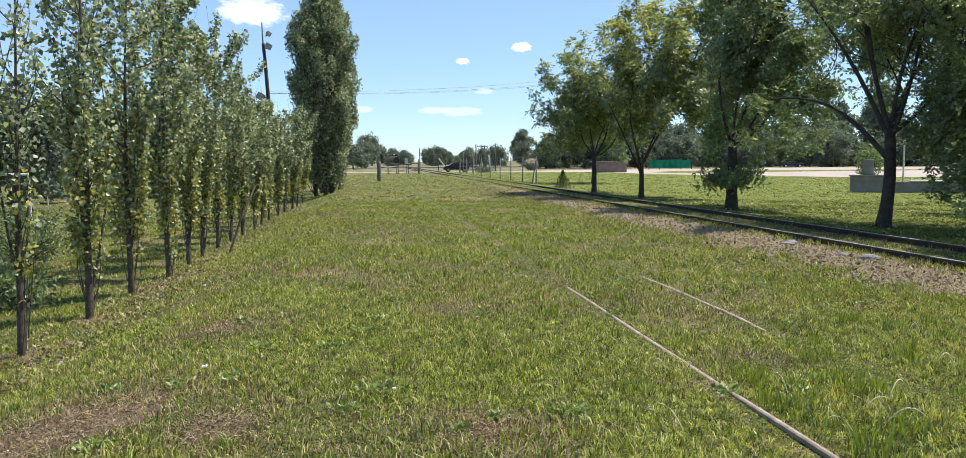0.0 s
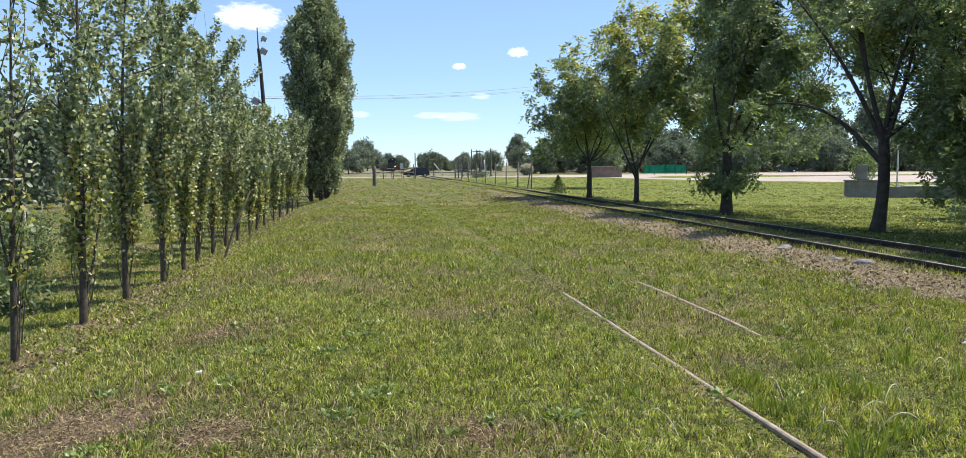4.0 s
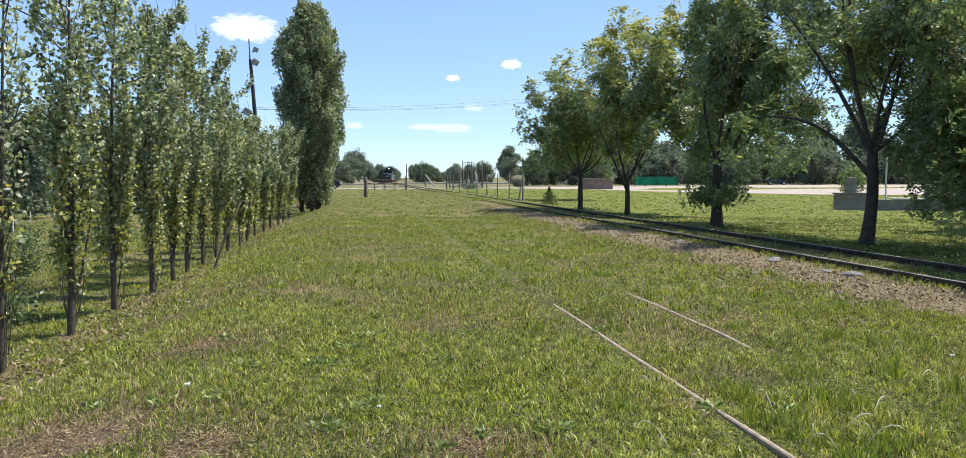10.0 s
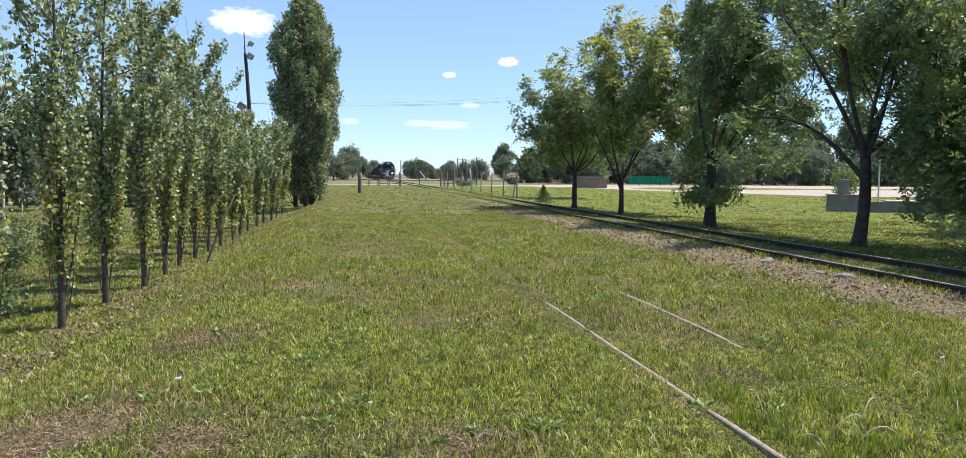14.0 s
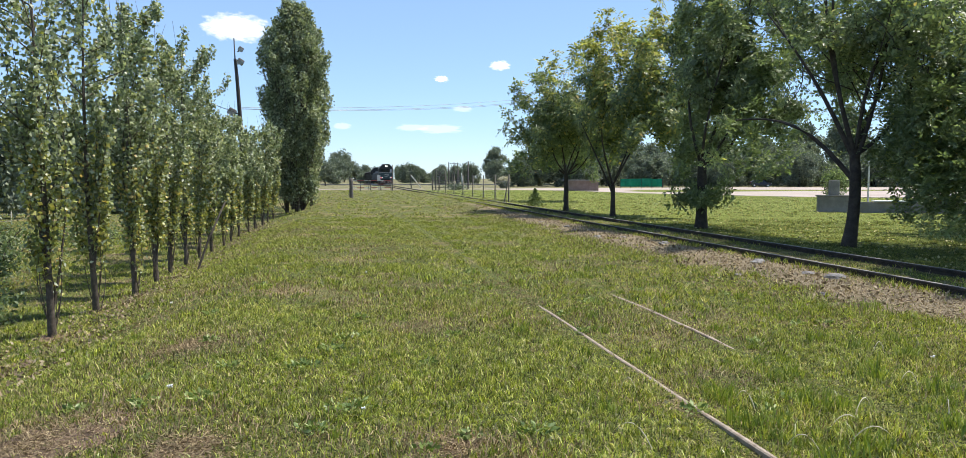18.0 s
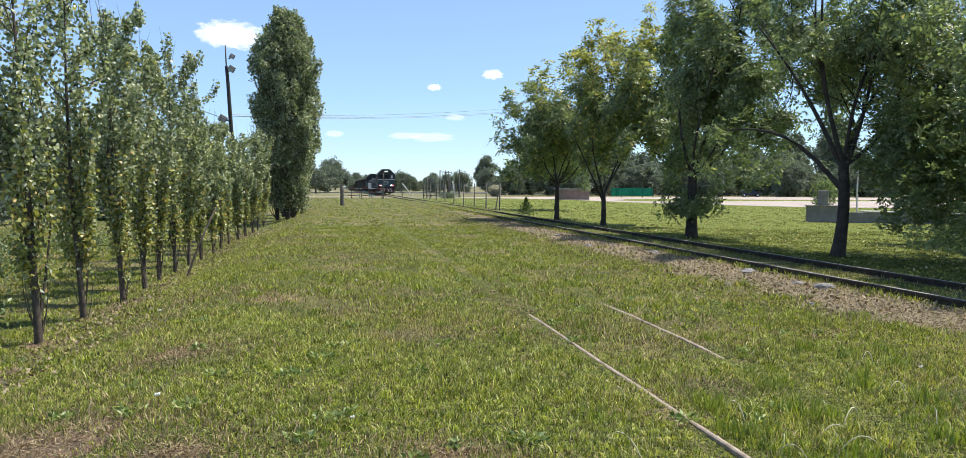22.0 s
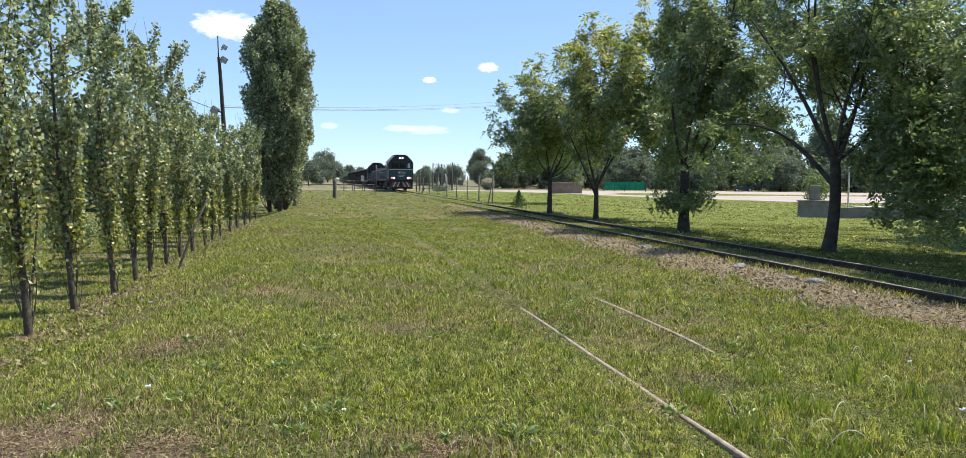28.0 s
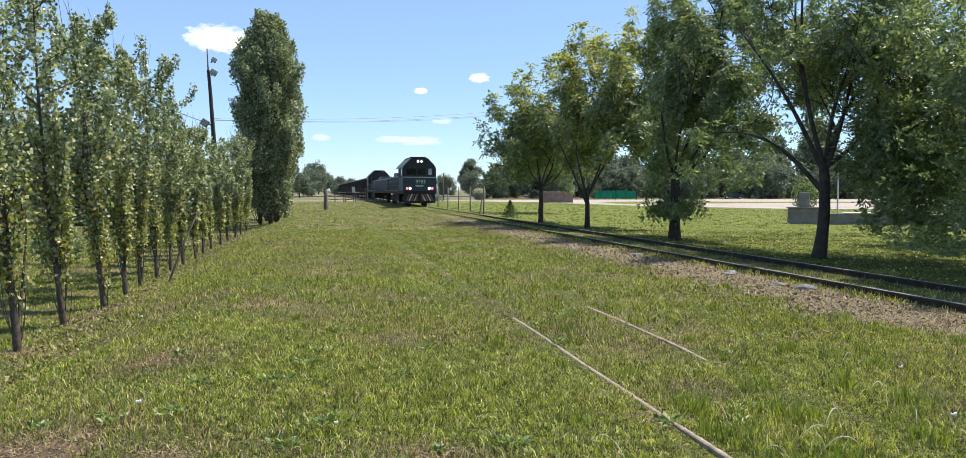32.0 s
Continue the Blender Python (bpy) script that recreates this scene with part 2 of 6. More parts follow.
M_WAGON = surf("brown_grey_hopper", (0.035, 0.028, 0.025), (0.07, 0.055, 0.048), 1.2, 20, 0.8, 0.0, 0.3, 0.4)
M_CAR = surf("dark_car_paint", (0.012, 0.013, 0.017), (0.02, 0.021, 0.026), 1, 30, 0.25, 0.1, 0.02)
M_CHROME = surf("bright_trim", (0.5, 0.5, 0.5), (0.65, 0.65, 0.65), 3, 40, 0.25, 0.9, 0.05)
M_RUBBER = surf("tyre_rubber", (0.012, 0.012, 0.012), (0.025, 0.025, 0.025), 5, 50, 0.9, 0, 0.2)
M_GREEN_NET = surf("green_shade_net", (0.0, 0.2, 0.11), (0.02, 0.34, 0.2), 0.8, 20, 0.8, 0, 0.3)
M_BRICK = surf("brown_plaster_wall", (0.2, 0.14, 0.11), (0.3, 0.22, 0.18), 1.5, 20, 0.9, 0, 0.4)
M_BLUE = surf("light_blue_panel", (0.2, 0.42, 0.6), (0.3, 0.55, 0.72), 1.5, 20, 0.6, 0, 0.2)
M_FLOWER = surf("white_petals", (0.75, 0.75, 0.72), (0.9, 0.9, 0.88), 20, 80, 0.7, 0, 0.1)
M_GLASS = surf("dark_window_glass", (0.01, 0.012, 0.014), (0.02, 0.022, 0.025), 1, 5, 0.08, 0.0, 0.0)
M_LAMP = glow("headlight_white", (1.0, 0.95, 0.88), 9.0)
M_LAMP_PINK = glow("marker_red", (1.0, 0.12, 0.14), 3.0)
M_LAMP_TOP = glow("roof_headlight", (1.0, 0.97, 0.92), 3.0)
M_LENS = surf("floodlight_lens", (0.35, 0.37, 0.4), (0.5, 0.52, 0.55), 3, 20, 0.2, 0.0, 0.0)


# ---- mesh tools ----
def bulk(name, V, F, material, parent=None, label="", smooth=False, mats=None, index=None):
    """One mesh object from arrays of points and of faces with equal corner counts."""
    V, F = np.asarray(V, dtype=np.float32), np.asarray(F, dtype=np.int32)
    me = bpy.data.meshes.new(name)
    n, k = F.shape
    me.vertices.add(len(V))
    me.vertices.foreach_set("co", V.ravel())
    me.loops.add(n * k)
    me.loops.foreach_set("vertex_index", F.ravel())
    me.polygons.add(n)
    me.polygons.foreach_set("loop_start", np.arange(0, n * k, k, dtype=np.int32))
    for mt in mats or [material]:
        me.materials.append(mt)
    if index is not None:
        me.polygons.foreach_set("material_index", np.asarray(index, dtype=np.int32))
    me.update(calc_edges=True)
    if smooth:
        me.polygons.foreach_set("use_smooth", np.ones(n, dtype=bool))
    ob = new(name, me)
    if parent:
        ob.parent = parent
    if label:
        ob["label"] = label
    return ob


def part(name, bm, material, parent=None, label="", smooth=False):
    me = bpy.data.meshes.new(name)
    bm.to_mesh(me)
    bm.free()
    me.materials.append(material)
    if smooth:
        me.polygons.foreach_set("use_smooth", np.ones(len(me.polygons), dtype=bool))
    ob = new(name, me)
    if parent:
        ob.parent = parent
    if label:
        ob["label"] = label
    return ob


def again(ob, parent, m):
    """The same part once more under a thing, sharing its mesh."""
    c = new(ob.name.split(".")[0], ob.data)
    c.parent = parent
    c.matrix_basis = m
    if "label" in ob:
        c["label"] = ob["label"]
    return c


def box(bm, x0, x1, y0, y1, z0, z1, bevel=0.0):
    r = bmesh.ops.create_cube(bm, size=1)
    bmesh.ops.transform(bm, matrix=Matrix.Translation(((x0 + x1) / 2, (y0 + y1) / 2, (z0 + z1) / 2)) @ Matrix.Diagonal((x1 - x0, y1 - y0, z1 - z0, 1)), verts=r["verts"])
    if bevel:
        edges = list({e for v in r["verts"] for e in v.link_edges})
        bmesh.ops.bevel(bm, geom=edges, offset=bevel, segments=2, affect="EDGES", profile=0.5)
    return bm


def cyl(bm, a, b, r0, r1=None, sides=12, bevel=0.0):
    a, b = Vector(a), Vector(b)
    d = b - a
    m = Matrix.Translation((a + b) / 2) @ d.to_track_quat("Z", "Y").to_matrix().to_4x4()
    bmesh.ops.create_cone(bm, cap_ends=True, segments=sides, radius1=r0, radius2=r0 if r1 is None else r1, depth=d.length, matrix=m)
    return bm


def extrude_profile(bm, profile, y0, y1):
    """A closed x-z outline drawn out along y."""
    a = [bm.verts.new((x, y0, z)) for x, z in profile]
    b = [bm.verts.new((x, y1, z)) for x, z in profile]
    n = len(profile)
    for i in range(n):
        bm.faces.new((a[i], a[(i + 1) % n], b[(i + 1) % n], b[i]))
    bm.faces.new(a[::-1])
    bm.faces.new(b)
    bmesh.ops.recalc_face_normals(bm, faces=bm.faces)
    return bm


def slab(bm, corners, off):
    """A thin pane through four corners, thickened by off."""
    f = [bm.verts.new(c) for c in corners]
    k = [bm.verts.new(Vector(c) + Vector(off)) for c in corners]
    bm.faces.new(f)
    bm.faces.new(k[::-1])
    for i in range(4):
        bm.faces.new((f[i], f[(i + 1) % 4], k[(i + 1) % 4], k[i]))
    bmesh.ops.recalc_face_normals(bm, faces=bm.faces)
    return bm


class Tubes:
    """Collects bent, tapering tubes into one mesh."""

    def __init__(self, sides=6):
        self.V, self.F, self.n, self.sides = [], [], 0, sides

    def add(self, pts, radii):
        pts, s = np.asarray(pts, float), self.sides
        for i, (p, r) in enumerate(zip(pts, radii)):
            d = pts[min(i + 1, len(pts) - 1)] - pts[max(i - 1, 0)]
            d = d / (np.linalg.norm(d) + 1e-9)
            a = np.cross(d, (0.31, 0.95, 0.05) if abs(d[2]) > 0.5 else (0, 0, 1.0))
            a = a / (np.linalg.norm(a) + 1e-9)
            b = np.cross(d, a)
            ang = np.arange(s) * 2 * np.pi / s
            self.V.append(p + r * (np.outer(np.cos(ang), a) + np.outer(np.sin(ang), b)))
        for i in range(len(pts) - 1):
            o = self.n + i * s
            for j in range(s):
                self.F.append((o + j, o + (j + 1) % s, o + s + (j + 1) % s, o + s + j))
        self.n += len(pts) * s

    def make(self, name, material, parent=None, label=""):
        return bulk(name, np.concatenate(self.V), self.F, material, parent, label, True)


def leaves(P, length, width, droop=0.5, up=None, gen=rng, level=0.0):
    """Folded diamond leaves at the points P: two triangles a leaf, as points and faces."""
    n = len(P)
    d = gen.normal(size=(n, 3))
    d[:, 2] -= droop
    if up is not None:
        d += up
    d /= np.linalg.norm(d, axis=1, keepdims=True)
    side = np.cross(d, gen.normal(size=(n, 3)) * (1 - 0.6 * level) + np.array([0, 0, 1.2 * level]))
    side /= np.linalg.norm(side, axis=1, keepdims=True) + 1e-9
    nrm = np.cross(d, side)
    L = (length * gen.uniform(0.65, 1.3, n))[:, None]
    W = (width * gen.uniform(0.7, 1.25, n))[:, None]
    a, b = P, P + d * L
    m = P + d * L * 0.45
    c1, c2 = m + side * W + nrm * W * 0.35, m - side * W + nrm * W * 0.35
    V = np.stack([a, c1, b, c2], 1).reshape(-1, 3)
    i = np.arange(n) * 4
    F = np.concatenate([np.stack([i, i + 1, i + 2], 1), np.stack([i, i + 2, i + 3], 1)], 1).reshape(-1, 3)
    return V, F


def empty(name, m, label, category, group="", kind=""):
    ob = new(name)
    ob.matrix_basis = m
    return tagged(ob, label, category, group, kind)


# ---- ground ----
def smooth(a, b, x):
    s = np.clip((np.asarray(x, float) - a) / (b - a), 0, 1)
    return s * s * (3 - 2 * s)


def ground_z(x, y):
    x, y = np.asarray(x, float), np.asarray(y, float)
    fade = 1 - smooth(75, 100, y)
    z = -0.13 + 0.11 * smooth(5.0, 7.6, x) - 0.06 * smooth(10.4, 13.5, x)
    z = z - 0.62 * smooth(-1.2, -4.4, x) * (1 - smooth(62, 88, y))
    z = z * fade + (1 - fade) * (-0.03)
    z = z + 0.055 * smooth(38, 56, y) * (1 - smooth(80, 100, y)) * smooth(7.2, 8.0, x) * (1 - smooth(10.4, 11.2, x))
    near = np.exp(-(x * x + y * y) / 60 ** 2)
    z = z + near * 0.02 * (np.sin(x * 1.7 + 0.6 * y) * np.sin(y * 1.3 - 0.4 * x) + 0.5 * np.sin(3.1 * x - 2.3 * y)) * (1 - smooth(6.8, 7.6, x) * (1 - smooth(10.6, 11.4, x)))
    return z


gx = np.unique(np.concatenate([np.linspace(-30, 40, 281), np.linspace(-200, 200, 61), np.linspace(-3000, 3000, 31)]))
gy = np.unique(np.concatenate([np.linspace(-6, 60, 220), np.linspace(60, 130, 71), np.linspace(-120, 400, 66), np.linspace(-3000, 3500, 27)]))
GX, GY = np.meshgrid(gx, gy)
nx, ny = len(gx), len(gy)
ii, jj = np.meshgrid(np.arange(nx - 1), np.arange(ny - 1))
o = (jj * nx + ii).ravel()
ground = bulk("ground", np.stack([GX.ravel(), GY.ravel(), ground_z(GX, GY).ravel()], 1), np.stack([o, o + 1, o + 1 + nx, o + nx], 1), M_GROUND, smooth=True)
tagged(ground, "mown grass ground with dry patches and a bank", "ground", kind="structure")


def flat_sheet(name, left, right, material, label, lift=0.02):
    """A strip of road between two lines of equal point counts, laid over the ground, with thickness."""
    bm = bmesh.new()
    up = [[bm.verts.new((x, y, float(ground_z(x, y)) + lift)) for x, y in line] for line in (left, right)]
    dn = [[bm.verts.new((x, y, float(ground_z(x, y)) - 0.1)) for x, y in line] for line in (left, right)]
    n = len(left)
    for i in range(n - 1):
        bm.faces.new((up[0][i], up[1][i], up[1][i + 1], up[0][i + 1]))
        for k in (0, 1):
            bm.faces.new((up[k][i], up[k][i + 1], dn[k][i + 1], dn[k][i]))
    bmesh.ops.recalc_face_normals(bm, faces=bm.faces)
    ob = part(name, bm, material)
    return tagged(ob, label, "road", kind="structure")


flat_sheet("road_crossing", [(-160, 124), (-60, 119), (-10, 115.5), (6, 115), (14, 116), (19, 115), (24, 110), (29.5, 100), (34, 80), (42, 64.5), (90, 44), (150, 20)],
           [(-160, 130), (-60, 125), (-10, 121), (6, 120.5), (14, 121), (20, 121), (24, 122), (33, 126), (48, 128), (70, 135), (130, 125), (220, 90)], M_ROAD, "wide pale gravel road and forecourt beyond the trees")
flat_sheet("road_far", [(-700, 196), (-100, 190), (0, 188), (200, 190), (700, 200)], [(-700, 206), (-100, 198), (0, 196), (200, 198), (700, 210)], M_ASPHALT, "distant grey paved road running across behind the crossing", 0.25)


# ---- railway ----
def rail_profile(w=0.07, h=0.14, foot=0.13):
    return [(-foot / 2, 0), (foot / 2, 0), (foot / 2, 0.015), (0.012, 0.035), (0.012, h - 0.045), (w / 2, h - 0.035), (w / 2, h - 0.008), (w / 2 - 0.01, h), (-w / 2 + 0.01, h), (-w / 2, h - 0.008), (-w / 2, h - 0.035), (-0.012, h - 0.045), (-0.012, 0.035), (-foot / 2, 0.015)]


RAIL_N, RAIL_F = 8.45, 9.95
track = empty("railway_track", pose(0, 0, 0), "dark steel rails of the live railway line", "railway track", kind="structure")
for rx in (RAIL_N, RAIL_F):
    bm = bmesh.new()
    extrude_profile(bm, rail_profile(), -60, 790)
    r = part("rail", bm, M_RAIL, track)
    r.location = (rx, 0, -0.05)
    bm = bmesh.new()
    box(bm, -0.029, 0.029, -60, 790, 0.14, 0.144)
    h = part("rail_head", bm, M_RAIL_TOP, r, "polished worn rail head")
bm = bmesh.new()
box(bm, -1.3, 1.3, -0.12, 0.12, -0.16, -0.03, 0.012)
sleeper = part("sleeper", bm, M_SLEEPER, track)
sleeper.location = (9.2, -2, 0.0)
for i in range(1, 150):
    again(sleeper, track, pose(9.2 + rng.uniform(-0.05, 0.05), -2 + 0.66 * i + rng.uniform(-0.04, 0.04), rng.uniform(-0.012, 0.006), 0, 0, rng.uniform(-1.5, 1.5)))

siding = empty("old_siding", pose(0, 0, 0), "rusty disused siding rails half buried in the grass", "railway track", kind="structure")
for rx, top, y0, y1 in ((2.6, -0.109, -4, 11.8), (3.93, -0.111, 7.6, 12.6)):
    bm = bmesh.new()
    rp = rail_profile(0.042, 0.13, 0.1)
    ys = np.linspace(-4, 40, 90)

    def sink(yy, y0=y0, y1=y1):
        return 0.06 * float(smooth(y1 - 2.6, y1 + 0.6, yy)) + 0.05 * float(smooth(y0 + 0.8, y0 - 1.2, yy)) + 0.004 * math.sin(yy * 1.7 + rx * 3) ** 2

    rings = [[bm.verts.new((rx + x + 0.012 * math.sin(yy * 0.7), yy, z - 0.13 + top - sink(yy))) for x, z in rp] for yy in ys]
    for a, b in zip(rings, rings[1:]):
        for k in range(len(rp)):
            bm.faces.new((a[k], a[(k + 1) % len(rp)], b[(k + 1) % len(rp)], b[k]))
    bmesh.ops.recalc_face_normals(bm, faces=bm.faces)
    part("rail", bm, M_RAIL_OLD, siding)


def soil(x, y, r, seed, label, mound=0.02):
    """An uneven patch of bare soil with a ragged outline, lying on the ground."""
    gen = np.random.default_rng(seed)
    bm = bmesh.new()
    rings, n = 5, 26
    edge = 1 + 0.22 * np.sin(np.arange(n) * 2 * np.pi * 2 / n + gen.uniform(0, 6)) + 0.12 * gen.normal(size=n)
    vs = []
    for i in range(1, rings + 1):
        f = i / rings
        row = []
        for k in range(n):
            a = k * 2 * np.pi / n
            px, py = x + math.cos(a) * r * f * edge[k], y + math.sin(a) * r * f * edge[k] * 1.2
            up = (mound * (1 - f) + 0.008) * (1 + 0.3 * gen.normal()) if i < rings else -0.03
            row.append(bm.verts.new((px, py, float(ground_z(px, py)) + up)))
        vs.append(row)
    c = bm.verts.new((x, y, float(ground_z(x, y)) + mound + 0.008))
    for k in range(n):
        bm.faces.new((c, vs[0][k], vs[0][(k + 1) % n]))
        for i in range(rings - 1):
            bm.faces.new((vs[i][k], vs[i + 1][k], vs[i + 1][(k + 1) % n], vs[i][(k + 1) % n]))
    bmesh.ops.recalc_face_normals(bm, faces=bm.faces)
    return tagged(part("soil_patch", bm, M_SOIL, smooth=True), label, "soil", "soil patches")


for k, yy in enumerate((7.9, 10.1, 12.4, 14.5)):
    soil(-4.2, yy, 0.46 if k < 2 else 0.26, 500 + k, "dark brown soil dug around the foot of a poplar", 0.02)
for k, (xx, yy, r) in enumerate(((-2.1, 5.9, 0.62), (-2.7, 5.1, 0.6), (-1.0, 5.15, 0.22), (0.7, 4.9, 0.2))):
    soil(xx, yy, r, 520 + k, "bare dry patch of brown soil in the grass", 0.006)


# ---- trees ----
def tight(gen, *shape):
    """Scatter that keeps within its clump."""
    return np.clip(gen.normal(size=shape), -1.45, 1.45)


def bent(a, b, sag, steps, gen, wander=0.06):
    """A wandering line from a to b that bows by sag."""
    a, b = np.asarray(a, float), np.asarray(b, float)
    t = np.linspace(0, 1, steps)[:, None]
    w = gen.normal(size=3) * wander * np.linalg.norm(b - a)
    return a + (b - a) * t + np.outer(np.sin(t[:, 0] * np.pi), np.asarray(sag) + w)


def poplar(x, y, height, width, seed, leaf=0.075, count=2600, stems=4, label=""):
    """A slim upright young poplar: steep stems from one foot, thin shoots at the base, leaves close along every stem."""
    gen = np.random.default_rng(seed)
    t = empty("poplar_tree", pose(x, y, float(ground_z(x, y)) - 0.03), label or "slim young poplar with yellowing lower leaves in a row", "tree", "row of poplars")
    trunk = Tubes(8)
    top = np.array([gen.uniform(-0.12, 0.12), gen.uniform(-0.1, 0.1), height * 0.97])
    main = bent((0, 0, 0), top, (gen.uniform(-0.07, 0.07), gen.uniform(-0.06, 0.06), 0), 11, gen, 0.012)
    r0 = 0.0068 * height + 0.006
    trunk.add(main, [r0 * 1.25] + list(np.linspace(r0, 0.005, 10)))
    trunk.make("trunk", M_BARK_POP, t)
    paths = [(main[3:], 1.4)]
    br = Tubes(5)

    def on_main(f):
        k = min(int(f * 10), 9)
        return main[k] + (main[k + 1] - main[k]) * (f * 10 - k)

    side = int(height * 5.2)
    for i in range(stems + side):
        a = gen.uniform(0, 2 * np.pi)
        if i < stems:
            f, ln, out = gen.uniform(0.03, 0.2), height * gen.uniform(0.42, 0.78), width * gen.uniform(0.18, 0.36)
        else:
            f = 0.1 + 0.84 * ((i - stems + gen.random()) / side)
            ln = height * gen.uniform(0.1, 0.24) * (1.15 - 0.55 * f)
            out = width * gen.uniform(0.2, 0.5) * (0.3 + 0.95 * float(smooth(0.08, 0.68, f)) - 0.4 * float(smooth(0.78, 1.0, f)))
        base = on_main(f)
        tip = base + np.array([math.cos(a) * out, math.sin(a) * out, ln])
        tip[2] = min(tip[2], height * gen.uniform(0.96, 1.03))
        bow = -0.3 if i < stems else 0.28
        p = bent(base, tip, (math.cos(a) * out * bow, math.sin(a) * out * bow, 0), 7, gen, 0.03)
        br.add(p, np.linspace(r0 * (0.42 if i < stems else 0.24), 0.003, 7))
        paths.append((p, 2.6 if i < stems else 1.0))
    # thin shoots about the foot
    for i in range(7):
        a, out = gen.uniform(0, 6.28), gen.uniform(0.04, 0.13)
        foot = np.array([math.cos(a) * out * 0.6, math.sin(a) * out * 0.6, gen.uniform(0, 0.35)])
        tip = foot + np.array([math.cos(a) * out, math.sin(a) * out, gen.uniform(0.6, 1.5)])
        p = bent(foot, tip, (0, 0, 0), 5, gen, 0.05)
        br.add(p, np.linspace(0.009, 0.003, 5))
        paths.append((p[2:], 0.22))
    # bare leaders above the leaves
    for i in range(3):
        a, k = gen.uniform(0, 6.28), gen.integers(7, 10)
        tip = main[k] + np.array([math.cos(a) * 0.22, math.sin(a) * 0.22, height * 1.07 - main[k][2] + gen.uniform(-0.3, 0.2)])
        br.add(bent(main[k], tip, (0, 0, 0), 5, gen), np.linspace(0.008, 0.003, 5))
    br.make("branchwork", M_BARK_POP, t)["kind"] = "stuff"
    total = sum(w for p, w in paths)
    pts = []
    for p, w in paths:
        n = int(count * w / total) + 1
        f = gen.uniform(0.15, 1.02, n) ** 0.85
        k = np.clip((f * (len(p) - 1)).astype(int), 0, len(p) - 2)
        c = p[k] + (p[k + 1] - p[k]) * (f * (len(p) - 1) - k)[:, None]
        # leaves stand in bunches along the stem
        c = c + np.array([0, 0, 0.05]) * np.sin(f * 40)[:, None]
        pts.append(c + tight(gen, n, 3) * np.array([0.075, 0.075, 0.06]) * (1.25 - 0.55 * f)[:, None])
    P = np.concatenate(pts)
    P = P[(P[:, 2] > 0.3) & (gen.random(len(P)) < 0.3 + 0.7 * smooth(0.4, height * 0.22, P[:, 2]))]
    yellow = gen.random(len(P)) < 0.72 - 0.68 * smooth(height * 0.2, height * 0.58, P[:, 2])
    V, F = leaves(P, leaf, leaf * 0.5, 0.3, gen=gen)
    crown = bulk("crown", V, F, None, t, mats=[M_POPLAR, M_POPLAR_LOW], index=np.repeat(yellow.astype(int), 2))
    crown["kind"] = "stuff"
    return t


def spray_shapes(kinds, fronds, pairs, rachis, leaflet, seed):
    """Twig ends along +z: each bears fronds, and each frond pairs of drooping leaflets and one at its tip. Leaflet corners, four by four."""
    gen = np.random.default_rng(seed)
    out = []
    for _ in range(kinds):
        quads = []
        for f in range(fronds):
            a = f * 2.4 + gen.uniform(-0.4, 0.4)
            rise = gen.uniform(-0.25, 0.9)
            d = np.array([math.cos(a), math.sin(a), rise])
            d /= np.linalg.norm(d)
            p = np.array([0, 0, gen.uniform(-0.16, 0.12)])
            ln = rachis * gen.uniform(0.75, 1.25)
            side = np.cross(d, (0, 0, 1.0))
            side /= np.linalg.norm(side)
            top = np.cross(side, d)
            for k in range(2 * pairs + 1):
                u = 1.0 if k == 2 * pairs else 0.3 + 0.62 * (k // 2) / pairs
                foot = p + d * ln * u - np.array([0, 0, 0.28 * ln * u * u])
                way = d * 0.75 + (0 if k == 2 * pairs else side * (0.85 if k % 2 else -0.85)) + gen.normal(size=3) * 0.22 - np.array([0, 0, 0.3])
                way /= np.linalg.norm(way)
                across = np.cross(way, top + gen.normal(size=3) * 0.35)
                across /= np.linalg.norm(across) + 1e-9
                lift = np.cross(across, way)
                L = leaflet * gen.uniform(0.8, 1.25)
                W = L * gen.uniform(0.2, 0.27)
                mid_ = foot + way * L * 0.5
                quads.append((foot, mid_ + across * W + lift * W * 0.3, foot + way * L, mid_ - across * W + lift * W * 0.3))
        out.append(quads)
    return np.array(out)


SPRAY_NEAR = spray_shapes(7, 7, 3, 0.27, 0.115, 31)
SPRAY_FAR = spray_shapes(7, 6, 2, 0.3, 0.165, 32)


def place_sprays(shapes, P, axis, scale, gen):
    """The shapes set at the points P along their axes: corner points and triangles."""
    n = len(P)
    z = axis / (np.linalg.norm(axis, axis=1, keepdims=True) + 1e-9)
    x = np.cross(z, gen.normal(size=(n, 3)))
    x /= np.linalg.norm(x, axis=1, keepdims=True) + 1e-9
    R = np.stack([x, np.cross(z, x), z], 2)
    S = shapes[gen.integers(0, len(shapes), n)]
    m = S.shape[1]
    V = np.einsum("nij,nqkj->nqki", R, S) * scale[:, None, None, None] + P[:, None, None, :]
    i = np.arange(n * m) * 4
    F = np.concatenate([np.stack([i, i + 1, i + 2], 1), np.stack([i, i + 2, i + 3], 1)], 1).reshape(-1, 3)
    return V.reshape(-1, 3), F, m


